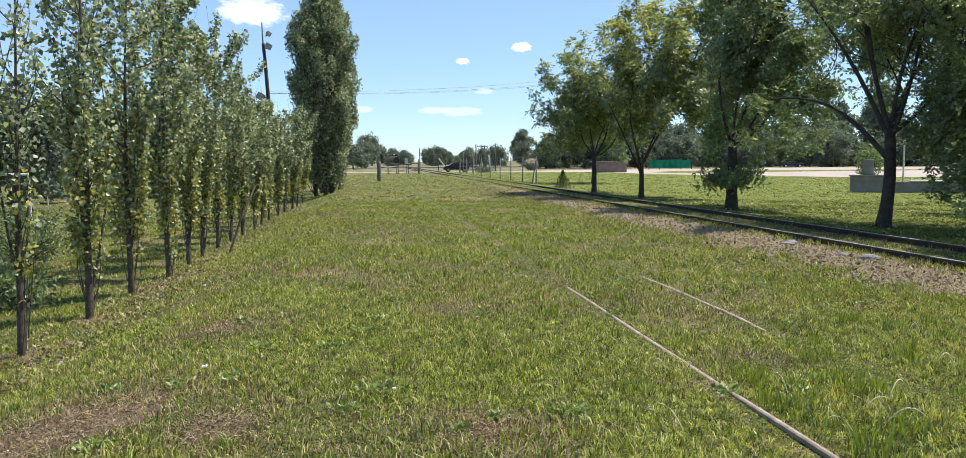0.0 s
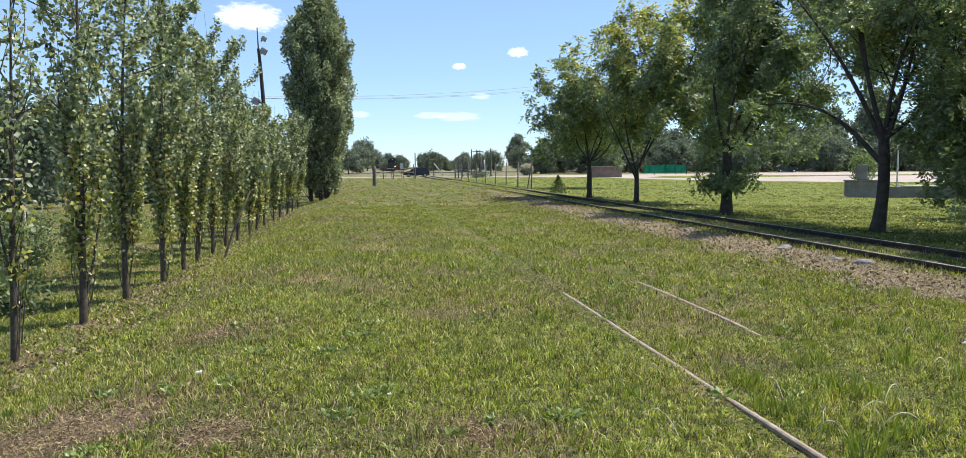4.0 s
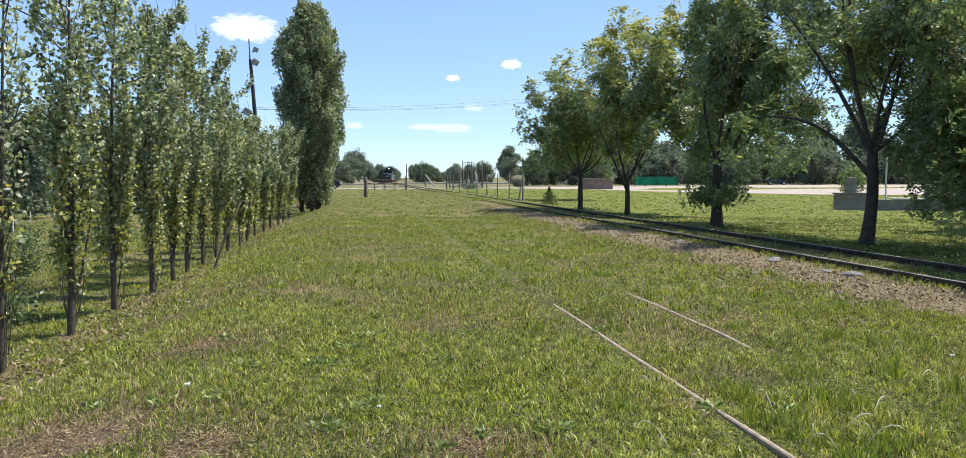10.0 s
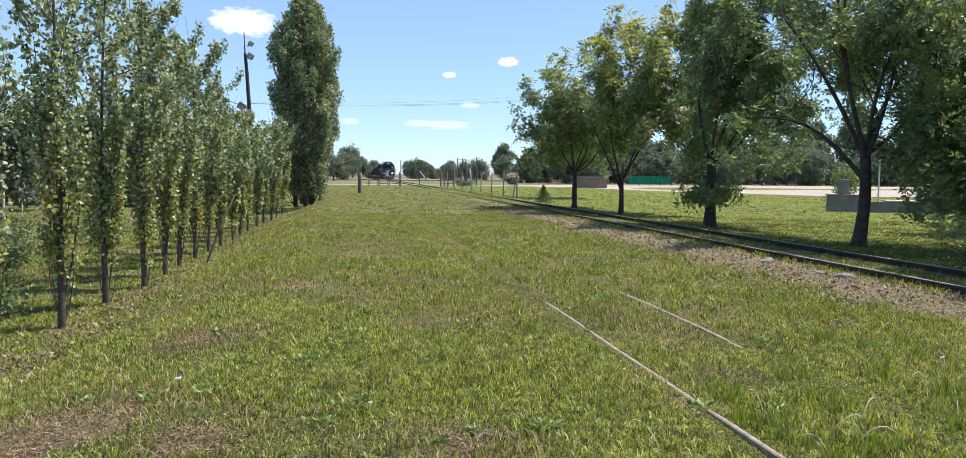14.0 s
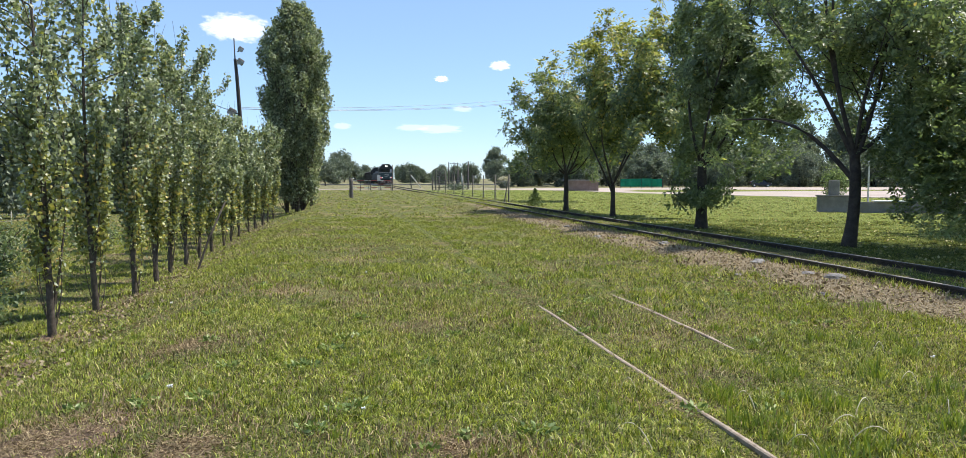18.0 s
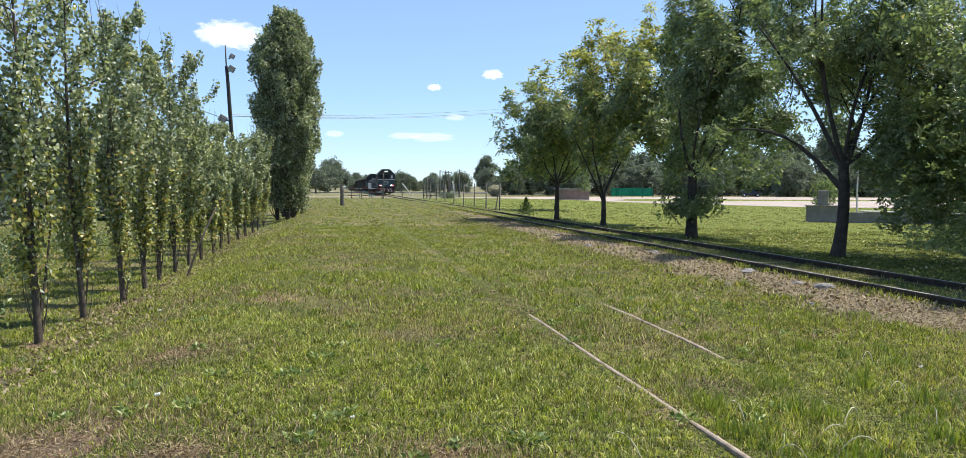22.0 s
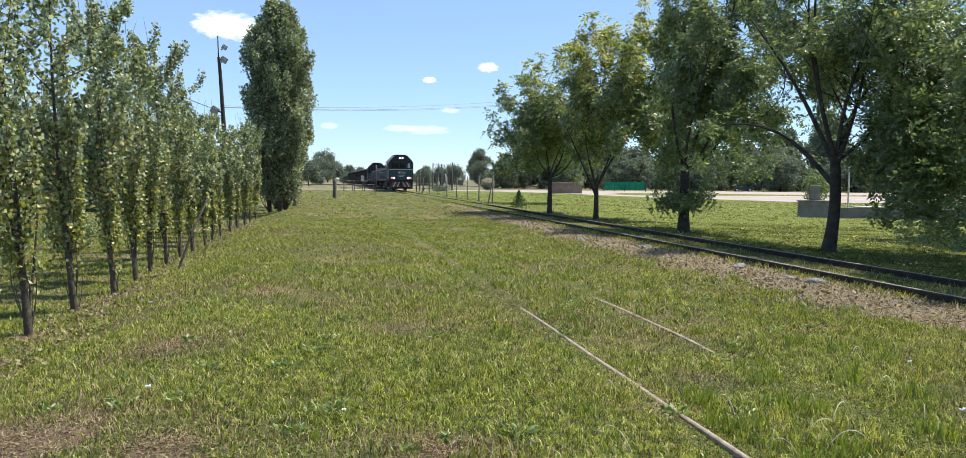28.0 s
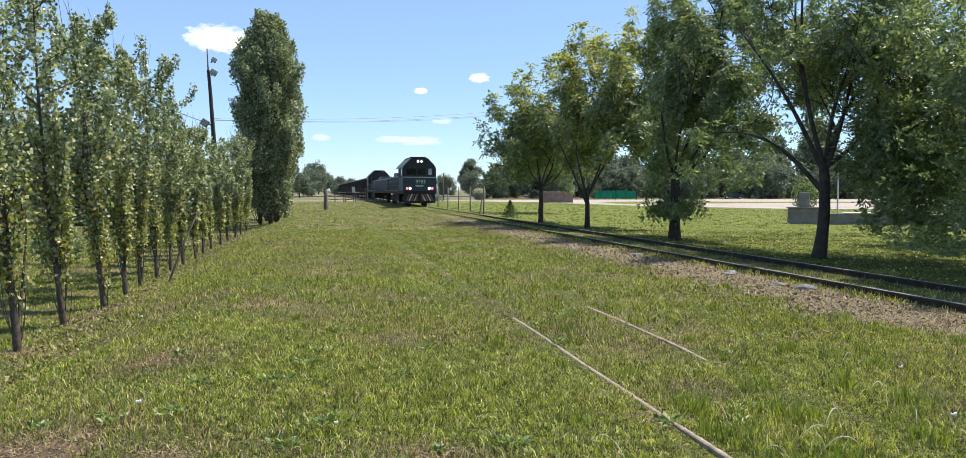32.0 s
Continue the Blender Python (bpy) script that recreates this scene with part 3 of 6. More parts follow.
def ash(x, y, height, radius, fork, seed, trunk_r=0.2, sprays=1500, low=1.6, pale=0.2, shapes=SPRAY_NEAR, size=1.0, label="", skirt=0, lean=(0, 0), shift=(0, 0), limbs=5, reach=(), drapes=(), lump=1.0, holes=(), clear=1.0):
    """A broad street tree: short trunk, spreading limbs, and lobes of leafy twig ends with gaps between. shift: the crown's middle; holes: open places in it; clear: its width across the line against that along it."""
    gen = np.random.default_rng(seed)
    z0 = float(ground_z(x, y)) - 0.04
    t = empty("ash_tree", pose(x, y, z0), label or "broad leafy ash tree on the lawn beside the railway", "tree", "row of street trees")
    tk = Tubes(12)
    top = np.array([lean[0], lean[1], fork])
    tr = bent((0, 0, 0), top, (0.02, 0.01, 0), 8, gen, 0.008)
    tk.add(tr, [trunk_r * (1.3 if i == 0 else 1.08 if i == 1 else 1 - 0.03 * i) for i in range(8)])
    tk.make("trunk", M_BARK, t)
    mid = np.array([shift[0], shift[1], low + (height - low) * 0.46])
    up, down = height - mid[2], mid[2] - low
    lobes = []
    count = int(20 + 13 * radius)
    for j in range(count):
        zc = 1 - 1.9 * (j + 0.5) / count
        a = j * 2.4 + gen.uniform(-0.35, 0.35)
        rad = math.sqrt(max(0.0, 1 - zc * zc)) ** (0.9 if zc > 0 else 0.6)
        d = np.array([math.cos(a) * rad, math.sin(a) * rad, zc])
        hull = d * np.array([radius * clear, radius, up if zc > 0 else down])
        tip = mid + hull * (gen.uniform(0.3, 0.6) if j % 4 == 3 else gen.uniform(0.76, 1.08))
        axis = d * 0.75 + np.array([0, 0, 0.8 if zc > 0 else 0.15 if zc > -0.5 else -0.45]) + gen.normal(size=3) * 0.15
        axis /= np.linalg.norm(axis)
        ln = radius * gen.uniform(0.34, 0.56)
        lobes.append((tip - axis * ln, axis, ln, lump * radius * gen.uniform(0.13, 0.21)))
    lobes = [b for b in lobes if not any(np.linalg.norm(b[0] + b[1] * b[2] * 0.6 - np.array(h[:3])) < h[3] for h in holes)]
    count = len(lobes)
    targets = [np.array(r, float) for r in reach]
    for j in range(limbs):
        foot, axis, ln, thick = lobes[int((j + 0.35) * count * 0.75 / limbs)]
        targets.append(foot + axis * ln * 0.3)
    lines = []
    for i, tip in enumerate(targets):
        lt = Tubes(8)
        start = top * (gen.uniform(0.86, 1.0) if i >= len(reach) else (0.74, 1.0, 0.98, 0.95)[i % 4])
        p = bent(start, tip, (0, 0, 0.1 * radius if tip[2] < fork + 1.8 else -0.04 * radius), 9, gen, 0.11)
        rad = np.linspace(trunk_r * (gen.uniform(0.28, 0.4) if i >= len(reach) else 0.44), 0.016, 9)
        lt.add(p, rad)
        lines.append((lt, p, rad))
    P, A = [], []
    for foot, axis, ln, thick in lobes:
        best = min(lines, key=lambda l: np.min(np.linalg.norm(l[1][2:] - foot, axis=1)))
        k = max(2, 1 + int(np.argmin(np.linalg.norm(best[1][2:] - foot, axis=1))))
        q = bent(best[1][k], foot + axis * ln * 0.8, (0, 0, 0.05), 6, gen)
        best[0].add(q, np.linspace(best[2][k] * 0.5, 0.006, 6))
        n = max(6, int(sprays / count * gen.uniform(0.7, 1.3)))
        s = gen.uniform(-0.05, 1.05, n)
        d = gen.normal(size=(n, 3))
        d /= np.linalg.norm(d, axis=1, keepdims=True)
        taper = (1.05 - 0.75 * np.clip(s, 0, 1) ** 1.6)[:, None]
        P.append(foot + np.outer(s, axis * ln) + d * thick * taper * gen.uniform(0.35, 1.0, (n, 1)) ** 0.5)
        A.append(d * 0.8 + axis * 0.9 + np.array([0, 0, 0.25]))
        for k2 in range(5):
            c = P[-1][k2]
            best[0].add(bent(foot + axis * ln * min(max(s[k2] - 0.15, 0), 0.75), c, (0, 0, 0.03), 4, gen), [0.012, 0.009, 0.006, 0.003])
    for lt, p, rad in lines:
        lt.make("limb", M_BARK, t)
    P, A = np.concatenate(P), np.concatenate(A)
    if skirt:
        a, r = gen.uniform(0, 6.28, skirt), gen.uniform(0.15, 1.0, skirt)
        P = np.concatenate([P, np.stack([np.cos(a) * r, np.sin(a) * r, np.clip(0.85 + 0.45 * r * gen.uniform(0, 1, skirt) + gen.uniform(0, 0.6, skirt) ** 2, 0.8, low + 0.6)], 1)])
        A = np.concatenate([A, np.stack([np.cos(a), np.sin(a), gen.uniform(-1.2, 0.2, skirt)], 1)])
    for dx, dy, za, zb, sp, k in drapes:
        k = int(k * 0.5)
        c = np.stack([dx + tight(gen, k) * sp, dy + tight(gen, k) * sp, gen.uniform(za, zb, k)], 1)
        P = np.concatenate([P, c])
        A = np.concatenate([A, gen.normal(size=(k, 3)) * 0.5 + np.array([0, 0, -0.9])])
    for h in holes:
        keep = np.linalg.norm(P - np.array(h[:3]), axis=1) > h[3] * gen.uniform(0.6, 1.0, len(P))
        P, A = P[keep], A[keep]
    keep = P[:, 2] > 0.6
    P, A = P[keep], A[keep]
    V, F, m = place_sprays(shapes, P, A, size * gen.uniform(0.75, 1.3, len(P)), gen)
    turn = gen.random(len(P) * m) < np.repeat(np.clip(pale * (0.2 + 1.6 * smooth(mid[2] - 0.5, height, P[:, 2])) * np.where(gen.random(len(P)) < 0.5, 1.6, 0.4), 0, 1), m)
    crown = bulk("crown", V, F, None, t, mats=[M_ASH, M_ASH_PALE], index=np.repeat(turn.astype(int), 2))
    crown["kind"] = "stuff"
    return t


def mature_poplar(x, y, height, width, seed, clumps=420, per=70, leaf=0.14, low=0.7):
    """A tall columnar poplar: several trunks side by side, steep branches, lumpy upswept foliage."""
    gen = np.random.default_rng(seed)
    t = empty("poplar_tree", pose(x, y, float(ground_z(x, y)) - 0.03), "tall mature columnar poplar with a dense dark crown", "tree", "row of poplars")

    def reach_at(f):
        return width * 0.5 * (0.45 + 0.55 * smooth(0.0, 0.55, f)) * (1 - 0.86 * smooth(0.7, 1.06, f) ** 1.4)

    trunks = []
    for k in range(5):
        a = k * 2.4 + gen.uniform(-0.4, 0.4)
        r = width * (0.0 if k == 0 else gen.uniform(0.1, 0.2))
        foot = np.array([math.cos(a) * r, math.sin(a) * r, 0])
        tip = np.array([math.cos(a) * r * 1.9, math.sin(a) * r * 1.9, height * (0.96 if k == 0 else gen.uniform(0.6, 0.85))])
        p = bent(foot, tip, (0, 0, 0), 9, gen, 0.015)
        tk = Tubes(8)
        tk.add(p, np.linspace(0.011 * height * (1 if k == 0 else 0.62), 0.012, 9))
        tk.make("trunk", M_BARK_POP, t)
        trunks.append(p)
    br = Tubes(5)
    C, U = [], []
    for k in range(clumps):
        f = gen.uniform(low / height, 1.0) ** 0.9
        a = gen.uniform(0, 6.28)
        # ribs of foliage that run up the crown
        r = reach_at(f) * (0.9 + 0.12 * math.sin(5 * a + 2.5 * f * 6)) * gen.uniform(0.25, 1.0) ** 0.45 * (1 + 0.1 * math.sin(f * 21 + 3 * a) + 0.07 * math.sin(f * 37 - 2 * a))
        c = np.array([math.cos(a) * r, math.sin(a) * r, height * f])
        u = np.array([math.cos(a) * 0.35, math.sin(a) * 0.35, 1.0])
        C.append(c)
        U.append(u / np.linalg.norm(u))
        if k % 3 == 0:
            p = min(trunks, key=lambda q: np.min(np.linalg.norm(q[:, :2] - c[:2], axis=1)))
            g = max(0.0, f - gen.uniform(0.08, 0.16))
            j = min(int(g * 8), 7)
            br.add(bent(p[j] + (p[j + 1] - p[j]) * (g * 8 - j), c, (math.cos(a) * 0.15, math.sin(a) * 0.15, 0), 5, gen), np.linspace(0.03, 0.006, 5))
    br.make("branchwork", M_BARK_POP, t)["kind"] = "stuff"
    C, U = np.array(C), np.array(U)
    ln = np.repeat(gen.uniform(0.25, 0.75, len(C)), per)
    s = gen.uniform(-0.5, 0.6, len(ln))
    P = np.repeat(C, per, 0) + np.repeat(U, per, 0) * (s * ln)[:, None] * 1.3 + tight(gen, len(ln), 3) * (0.19 * (1.0 - 1.1 * np.clip(s, 0, 1)))[:, None]
    P = P[P[:, 2] > 0.25]
    V, F = leaves(P, leaf, leaf * 0.42, 0.1, gen=gen)
    bulk("crown", V, F, M_POPLAR_TALL, t)["kind"] = "stuff"
    return t


def far_tree(seed, height, radius, low, count=7000, leaf=0.4):
    """A distant round-headed tree built of leaf clumps, with an uneven outline."""
    gen = np.random.default_rng(seed)
    t = empty("far_tree", pose(0, 0, -0.1), "dark green rounded tree in the distant tree line", "tree", "distant trees")
    tk = Tubes(6)
    tk.add(bent((0, 0, 0), (0.1, 0, height * 0.7), (0.1, 0.1, 0), 5, gen), np.linspace(0.028 * height, 0.05, 5))
    tk.make("trunk", M_BARK, t)
    mid, half = (low + height) / 2, (height - low) / 2
    heads = []
    for k in range(9):
        a, f = k * 2.4 + gen.uniform(-0.5, 0.5), (k + 0.5) / 9
        out_ = radius * gen.uniform(0.3, 0.68) * math.sqrt(max(0.05, 1 - (1.7 * f - 0.7) ** 2))
        heads.append((math.cos(a) * out_, math.sin(a) * out_, low + (height - low) * (0.16 + 0.74 * f), radius * gen.uniform(0.28, 0.46)))
    n = 190
    H = np.array([heads[k % 9] for k in range(n)])
    d = gen.normal(size=(n, 3))
    d /= np.linalg.norm(d, axis=1, keepdims=True)
    C = H[:, :3] + d * H[:, 3:] * np.array([1, 1, 0.85]) * gen.uniform(0.5, 1.0, (n, 1)) ** 0.6
    C[:, 2] = np.maximum(C[:, 2], low + 0.2)
    per = count // n
    P = np.repeat(C, per, 0) + tight(gen, n * per, 3) * np.repeat(gen.uniform(0.05, 0.13, n) * radius, per)[:, None]
    V, F = leaves(P, leaf, leaf * 0.4, 0.3, gen=gen)
    c = bulk("crown", V, F, M_FAR_LEAF, t)
    c["kind"] = "stuff"
    return t


# young poplars along the foot of the bank
POPLARS = [(7.9, 5.2), (10.1, 4.9), (12.4, 6.6), (14.5, 6.3), (16.6, 6.0), (18.5, 5.9), (20.2, 5.6), (22.0, 5.7), (23.8, 5.3), (25.8, 4.8), (27.8, 4.7), (29.9, 4.6), (32.1, 4.9), (34.4, 4.4), (36.8, 4.5), (39.4, 4.9), (42.2, 5.1), (45.2, 5.6)]
swaying = []
for i, (y, h) in enumerate(POPLARS):
    x = -4.25 + 0.012 * (y - 10) + rng.uniform(-0.06, 0.06)
    near = y < 24
    swaying.append((poplar(x, y, h * rng.uniform(0.97, 1.04), (0.5 if i == 1 else 1.5 if i < 3 else 1.6 if i < 9 else 1.15) + 0.3 * rng.random(), 20 + i, 0.073 if near else 0.095, (850 if i == 1 else 5200 if i < 3 else 6800) if near else 3600), 1.0))
# tall mature poplars farther along
for i, (x, y, h, w) in enumerate([(-2.75, 48.7, 12.2, 4.1), (-2.7, 53.0, 11.4, 3.7), (-3.1, 58.5, 9.8, 2.9), (-3.4, 64.0, 8.0, 2.5)]):
    swaying.append((mature_poplar(x, y, h, w, 60 + i, 760 if i == 0 else 380), 0.1))

# street trees on the lawn side; hanging boughs: place, lowest and highest point, spread, bunches
HANGING = ((0.45, -2.0, 0.5, 3.4, 0.35, 50), (1.1, -2.1, 0.5, 3.4, 0.4, 60), (1.8, -1.7, 0.5, 4.0, 0.6, 80), (2.8, -1.3, 0.6, 4.2, 0.7, 80), (3.8, -1.5, 0.8, 4.4, 0.7, 70), (3.0, -0.6, 2.6, 6.4, 0.9, 120), (1.2, -1.2, 3.3, 5.6, 0.6, 30), (0.95, -0.5, 1.5, 4.2, 0.35, 60), (1.4, -0.8, 1.0, 4.2, 0.4, 70), (0.9, -1.5, 0.8, 4.0, 0.4, 60), (1.9, -1.2, 0.7, 4.2, 0.5, 70))
INNER = ((0.85, -0.4, 1.9, 3.7, 0.42, 100), (0.4, -1.7, 2.3, 3.6, 0.35, 60), (1.4, -1.6, 1.2, 4.4, 0.6, 200), (2.3, -1.0, 1.0, 4.6, 0.8, 230), (0.9, -2.3, 2.2, 4.6, 0.4, 80), (3.2, -0.4, 1.4, 4.8, 0.8, 180), (2.0, 0.6, 1.6, 4.2, 0.8, 40), (-1.4, 2.9, 1.7, 3.6, 0.6, 56), (-0.8, 3.4, 1.9, 4.0, 0.7, 40), (0.9, 1.6, 2.6, 5.0, 0.7, 20), (0.6, 3.0, 2.4, 5.0, 0.9, 30), (3.2, 1.0, 1.6, 5.0, 0.9, 60), (2.0, 0.4, 3.0, 5.6, 0.7, 50))
ash(12.0, 17.1, 9.4, 4.1, 2.25, 3, 0.152, 1050, 2.1, 0.14, size=0.86, lump=0.9, clear=0.68, label="large spreading ash tree with a forked dark trunk", limbs=4, lean=(0.1, 0.0), shift=(0.9, 0.5),
    reach=((-1.6, 2.7, 3.25), (-0.4, 0.2, 7.4), (1.9, -0.4, 5.8), (-1.3, 1.7, 5.9)),
    drapes=HANGING + INNER, holes=((-1.2, 0.6, 3.9, 1.0), (-1.0, -1.6, 4.6, 1.2), (-0.2, 2.4, 4.3, 1.2), (-0.6, -0.8, 6.4, 1.1), (-0.5, 1.6, 6.4, 1.1)))
ash(11.5, 24.0, 9.8, 2.9, 2.2, 4, 0.18, 1700, 1.9, 0.05, skirt=64, shift=(1.25, 0.6), clear=0.82, label="leafy ash tree with low shoots hiding its trunk", drapes=((-0.5, 0.0, 1.7, 3.0, 0.35, 24), (1.6, 0.0, 1.8, 3.4, 0.6, 40), (2.8, 0.4, 2.0, 4.0, 0.6, 40)))
ash(11.5, 32.6, 9.5, 3.6, 1.4, 5, 0.115, 1300, 1.9, 1.2, SPRAY_FAR, lump=0.9, clear=0.92, label="ash tree with a pale yellowing crown and thin forked trunk", limbs=3, shift=(1.3, 0), reach=((-1.6, 0.2, 4.5), (1.5, 0.3, 4.6)))
ash(10.9, 37.8, 8.1, 3.3, 1.9, 6, 0.12, 1000, 1.7, 0.32, SPRAY_FAR, lump=0.9, clear=0.92, shift=(0.3, 0.2), drapes=((-1.9, 1.4, 1.9, 3.6, 0.5, 36),))
ash(13.2, 10.0, 9.2, 4.4, 2.4, 9, 0.19, 2300, 1.3, 0.03, size=0.85, shift=(0.8, 0.4), clear=0.72, drapes=((-0.8, 3.0, 0.5, 4.0, 0.7, 120), (0.6, 3.6, 0.5, 4.0, 0.8, 140), (1.8, 3.8, 0.6, 4.2, 0.8, 120), (-0.9, 2.6, 2.0, 5.4, 0.8, 140), (0.6, 3.2, 2.4, 6.0, 1.0, 160)), label="large ash tree with low drooping branches")
ash(21.2, 19.8, 8.6, 3.2, 2.4, 12, 0.17, 900, 1.8, 0.05, size=0.95, label="leafy ash tree standing back on the lawn")
ash(16.0, 55.5, 8.0, 3.2, 2.1, 11, 0.17, 700, 1.5, 0.3, SPRAY_FAR, label="leafy ash tree farther along the lawn")

# distant tree line
protos = [far_tree(100, 7.0, 4.2, 1.0), far_tree(101, 9.0, 4.6, 1.6), far_tree(102, 6.0, 5.0, 0.6), far_tree(103, 12.0, 4.6, 3.0)]
BEYOND = [(-3.6, 168, 0, 0.85), (-6.5, 178, 1, 0.75), (-1.6, 205, 0, 0.95), (-9, 190, 1, 0.9), (-1.0, 255, 1, 0.95), (0.5, 320, 1, 1.15), (3.2, 400, 0, 1.5), (-13, 170, 0, 1.1),
          (12, 420, 0, 1.1), (17, 400, 2, 1.1), (14, 330, 2, 0.9), (20.5, 252, 2, 0.92), (24, 256, 0, 0.75), (27, 262, 2, 0.7), (31, 250, 0, 0.7), (29, 236, 2, 0.72), (35, 245, 0, 0.85), (33, 205, 2, 0.75), (38, 195, 0, 0.8),
          (40.5, 210, 3, 0.88), (44, 198, 1, 0.8), (44, 160, 0, 0.9), (49, 158, 2, 0.95), (54, 176, 3, 0.75)]
YARD = [(-24, 16, 1, 0.8), (-26, 26, 0, 0.95), (-23, 36, 1, 0.85), (-25, 46, 0, 1.0), (-20, 60, 1, 0.9), (-38, 44, 1, 1.0), (-36, 14, 0, 1.0), (-14, 22, 2, 0.62), (-19, 30, 0, 0.75), (-16, 40, 1, 0.62), (-21, 50, 0, 0.85),
        (-15, 58, 2, 0.8), (-18, 70, 0, 0.9), (-13, 82, 1, 0.7), (-24, 90, 0, 0.95), (-30, 60, 1, 0.9), (-27, 40, 0, 0.9), (-34, 24, 1, 0.8), (-30, 34, 2, 0.9), (-16, 100, 0, 0.8)]
wood = np.random.default_rng(77)
WEST = [(-20 - 8.7 * k, 165 - 7.5 * k, k % 2, 1.0 + 0.1 * (k % 3)) for k in range(7)]
EAST = []
for back in (0, 1, 2):
    for k in range(16):
        x = 56 + 8.2 * k + wood.uniform(-2, 2)
        EAST.append((x, 158 + 18 * back - 0.0042 * (x - 56) ** 2 + wood.uniform(-4, 4), (k + back) % 3 if k % 7 else 3, 0.9 + 0.22 * back + wood.uniform(0, 0.25)))
HEDGE = [(-95 + 7.2 * k + wood.uniform(-2, 2), 300 + wood.uniform(-25, 25), k % 3, wood.uniform(0.45, 0.8)) for k in range(24)]
FAR = BEYOND + WEST + EAST + YARD + HEDGE
for i, (x, y, k, s) in enumerate(FAR):
    p = protos[k]
    m = pose(x, y, float(ground_z(x, y)) - 0.1, 0, 0, (i * 77) % 360)
    if p.location.length < 1:
        p.matrix_basis, c = m, p
    else:
        c = copy_thing(p, m)
    c.scale = (s, s * 0.9, s * (0.82 + 0.42 * ((i * 37) % 10) / 10))

low_row = far_tree(104, 7.4, 4.2, 0.0)
for i in range(44):
    x = 34 + i * 3.9
    y = 152 - 0.0016 * (x - 34) ** 2 + 5 * math.sin(i * 1.7)
    m = pose(x, y, float(ground_z(x, y)) - 0.1, 0, 0, (i * 67) % 360)
    if i == 0:
        low_row.matrix_basis, c = m, low_row
    else:
        c = copy_thing(low_row, m)
    c.scale = (1.0, 1.0, 0.7 + 0.35 * ((i * 29) % 10) / 10)

# small conifer by the track
shrub = empty("conifer_shrub", pose(11.2, 45.4, float(ground_z(11.2, 45.4))), "small young conifer on the lawn", "shrub")
st = Tubes(6)
st.add([(0, 0, 0), (0, 0, 0.95)], [0.03, 0.006])
st.make("trunk", M_BARK, shrub)
gen = np.random.default_rng(5)
zz = gen.uniform(0.04, 1.0, 1800)
aa = gen.uniform(0, 6.28, 1800)
rr = (1.02 - zz) * 0.8 * np.sqrt(gen.random(1800)) * (0.75 + 0.25 * np.sin(zz * 30))
V, F = leaves(np.stack([np.cos(aa) * rr, np.sin(aa) * rr, zz], 1), 0.1, 0.018, -0.1, gen=gen)
bulk("needles", V, F, M_CONIFER, shrub)["kind"] = "stuff"

tb = Tubes(7)
tb.add([(-3.55, 20.1, -0.72), (-3.3, 20.4, 0.1), (-2.95, 20.8, 1.0), (-2.95, 20.8, 1.0)], [0.03, 0.027, 0.022, 0.0])
tagged(tb.make("leaning_stake", M_BARK), "bare crooked stake leaning among the young poplars", "stake")

# untidy shrubs behind the poplars
for k, (x, y, r, h) in enumerate(((-5.7, 13.6, 0.5, 0.8), (-7.6, 18.5, 0.9, 1.3), (-9.2, 22.5, 1.1, 1.5), (-8.0, 27.0, 1.0, 1.2), (-6.6, 33.0, 0.9, 1.4), (-7.4, 40.0, 1.2, 1.8), (-12.0, 26.0, 1.3, 1.6))):
    b = empty("shrub", pose(x, y, float(ground_z(x, y)) - 0.03), "dark untidy shrub on the lawn behind the poplars", "shrub", "yard shrubs")
    gen = np.random.default_rng(700 + k)
    tw = Tubes(5)
    tips = []
    for _ in range(22):
        a, f = gen.uniform(0, 6.28), gen.uniform(0.3, 1.0)
        tip = np.array([math.cos(a) * r * f, math.sin(a) * r * f, h * gen.uniform(0.5, 1.0) * (1.15 - 0.5 * f)])
        tw.add(bent((0, 0, 0), tip, (0, 0, 0.1), 5, gen), np.linspace(0.02, 0.005, 5))
        tips.append(tip)
    tw.make("branchwork", M_BARK, b)["kind"] = "stuff"
    T = np.array(tips)
    P = np.repeat(T, 70, 0) * gen.uniform(0.45, 1.05, (22 * 70, 1)) + gen.normal(size=(22 * 70, 3)) * 0.14
    V, F = leaves(P[P[:, 2] > 0.02], 0.09, 0.026, 0.2, gen=gen)
    bulk("foliage", V, F, M_ASH, b)["kind"] = "stuff"

# round flowering bush behind the fence
plume = empty("round_bush", pose(24.0, 117.0, -0.05), "round bush with pale feathery top and dark base", "bush")
gen = np.random.default_rng(6)
d = gen.normal(size=(1500, 3))
d /= np.linalg.norm(d, axis=1, keepdims=True)
P = d * np.array([1.0, 1.0, 0.85]) * gen.uniform(0.6, 1.0, (1500, 1)) + np.array([0, 0, 1.05])
hi = P[:, 2] > 1.25 + 0.25 * gen.normal(size=1500)
for nm, sel, mt in (("pale_plumes", hi, M_PLUME), ("dark_leaves", ~hi, M_FAR_LEAF)):
    V, F = leaves(P[sel], 0.3, 0.07, -0.6 if nm[0] == "p" else 0.3, gen=gen)
    bulk(nm, V, F, mt, plume)["kind"] = "stuff"


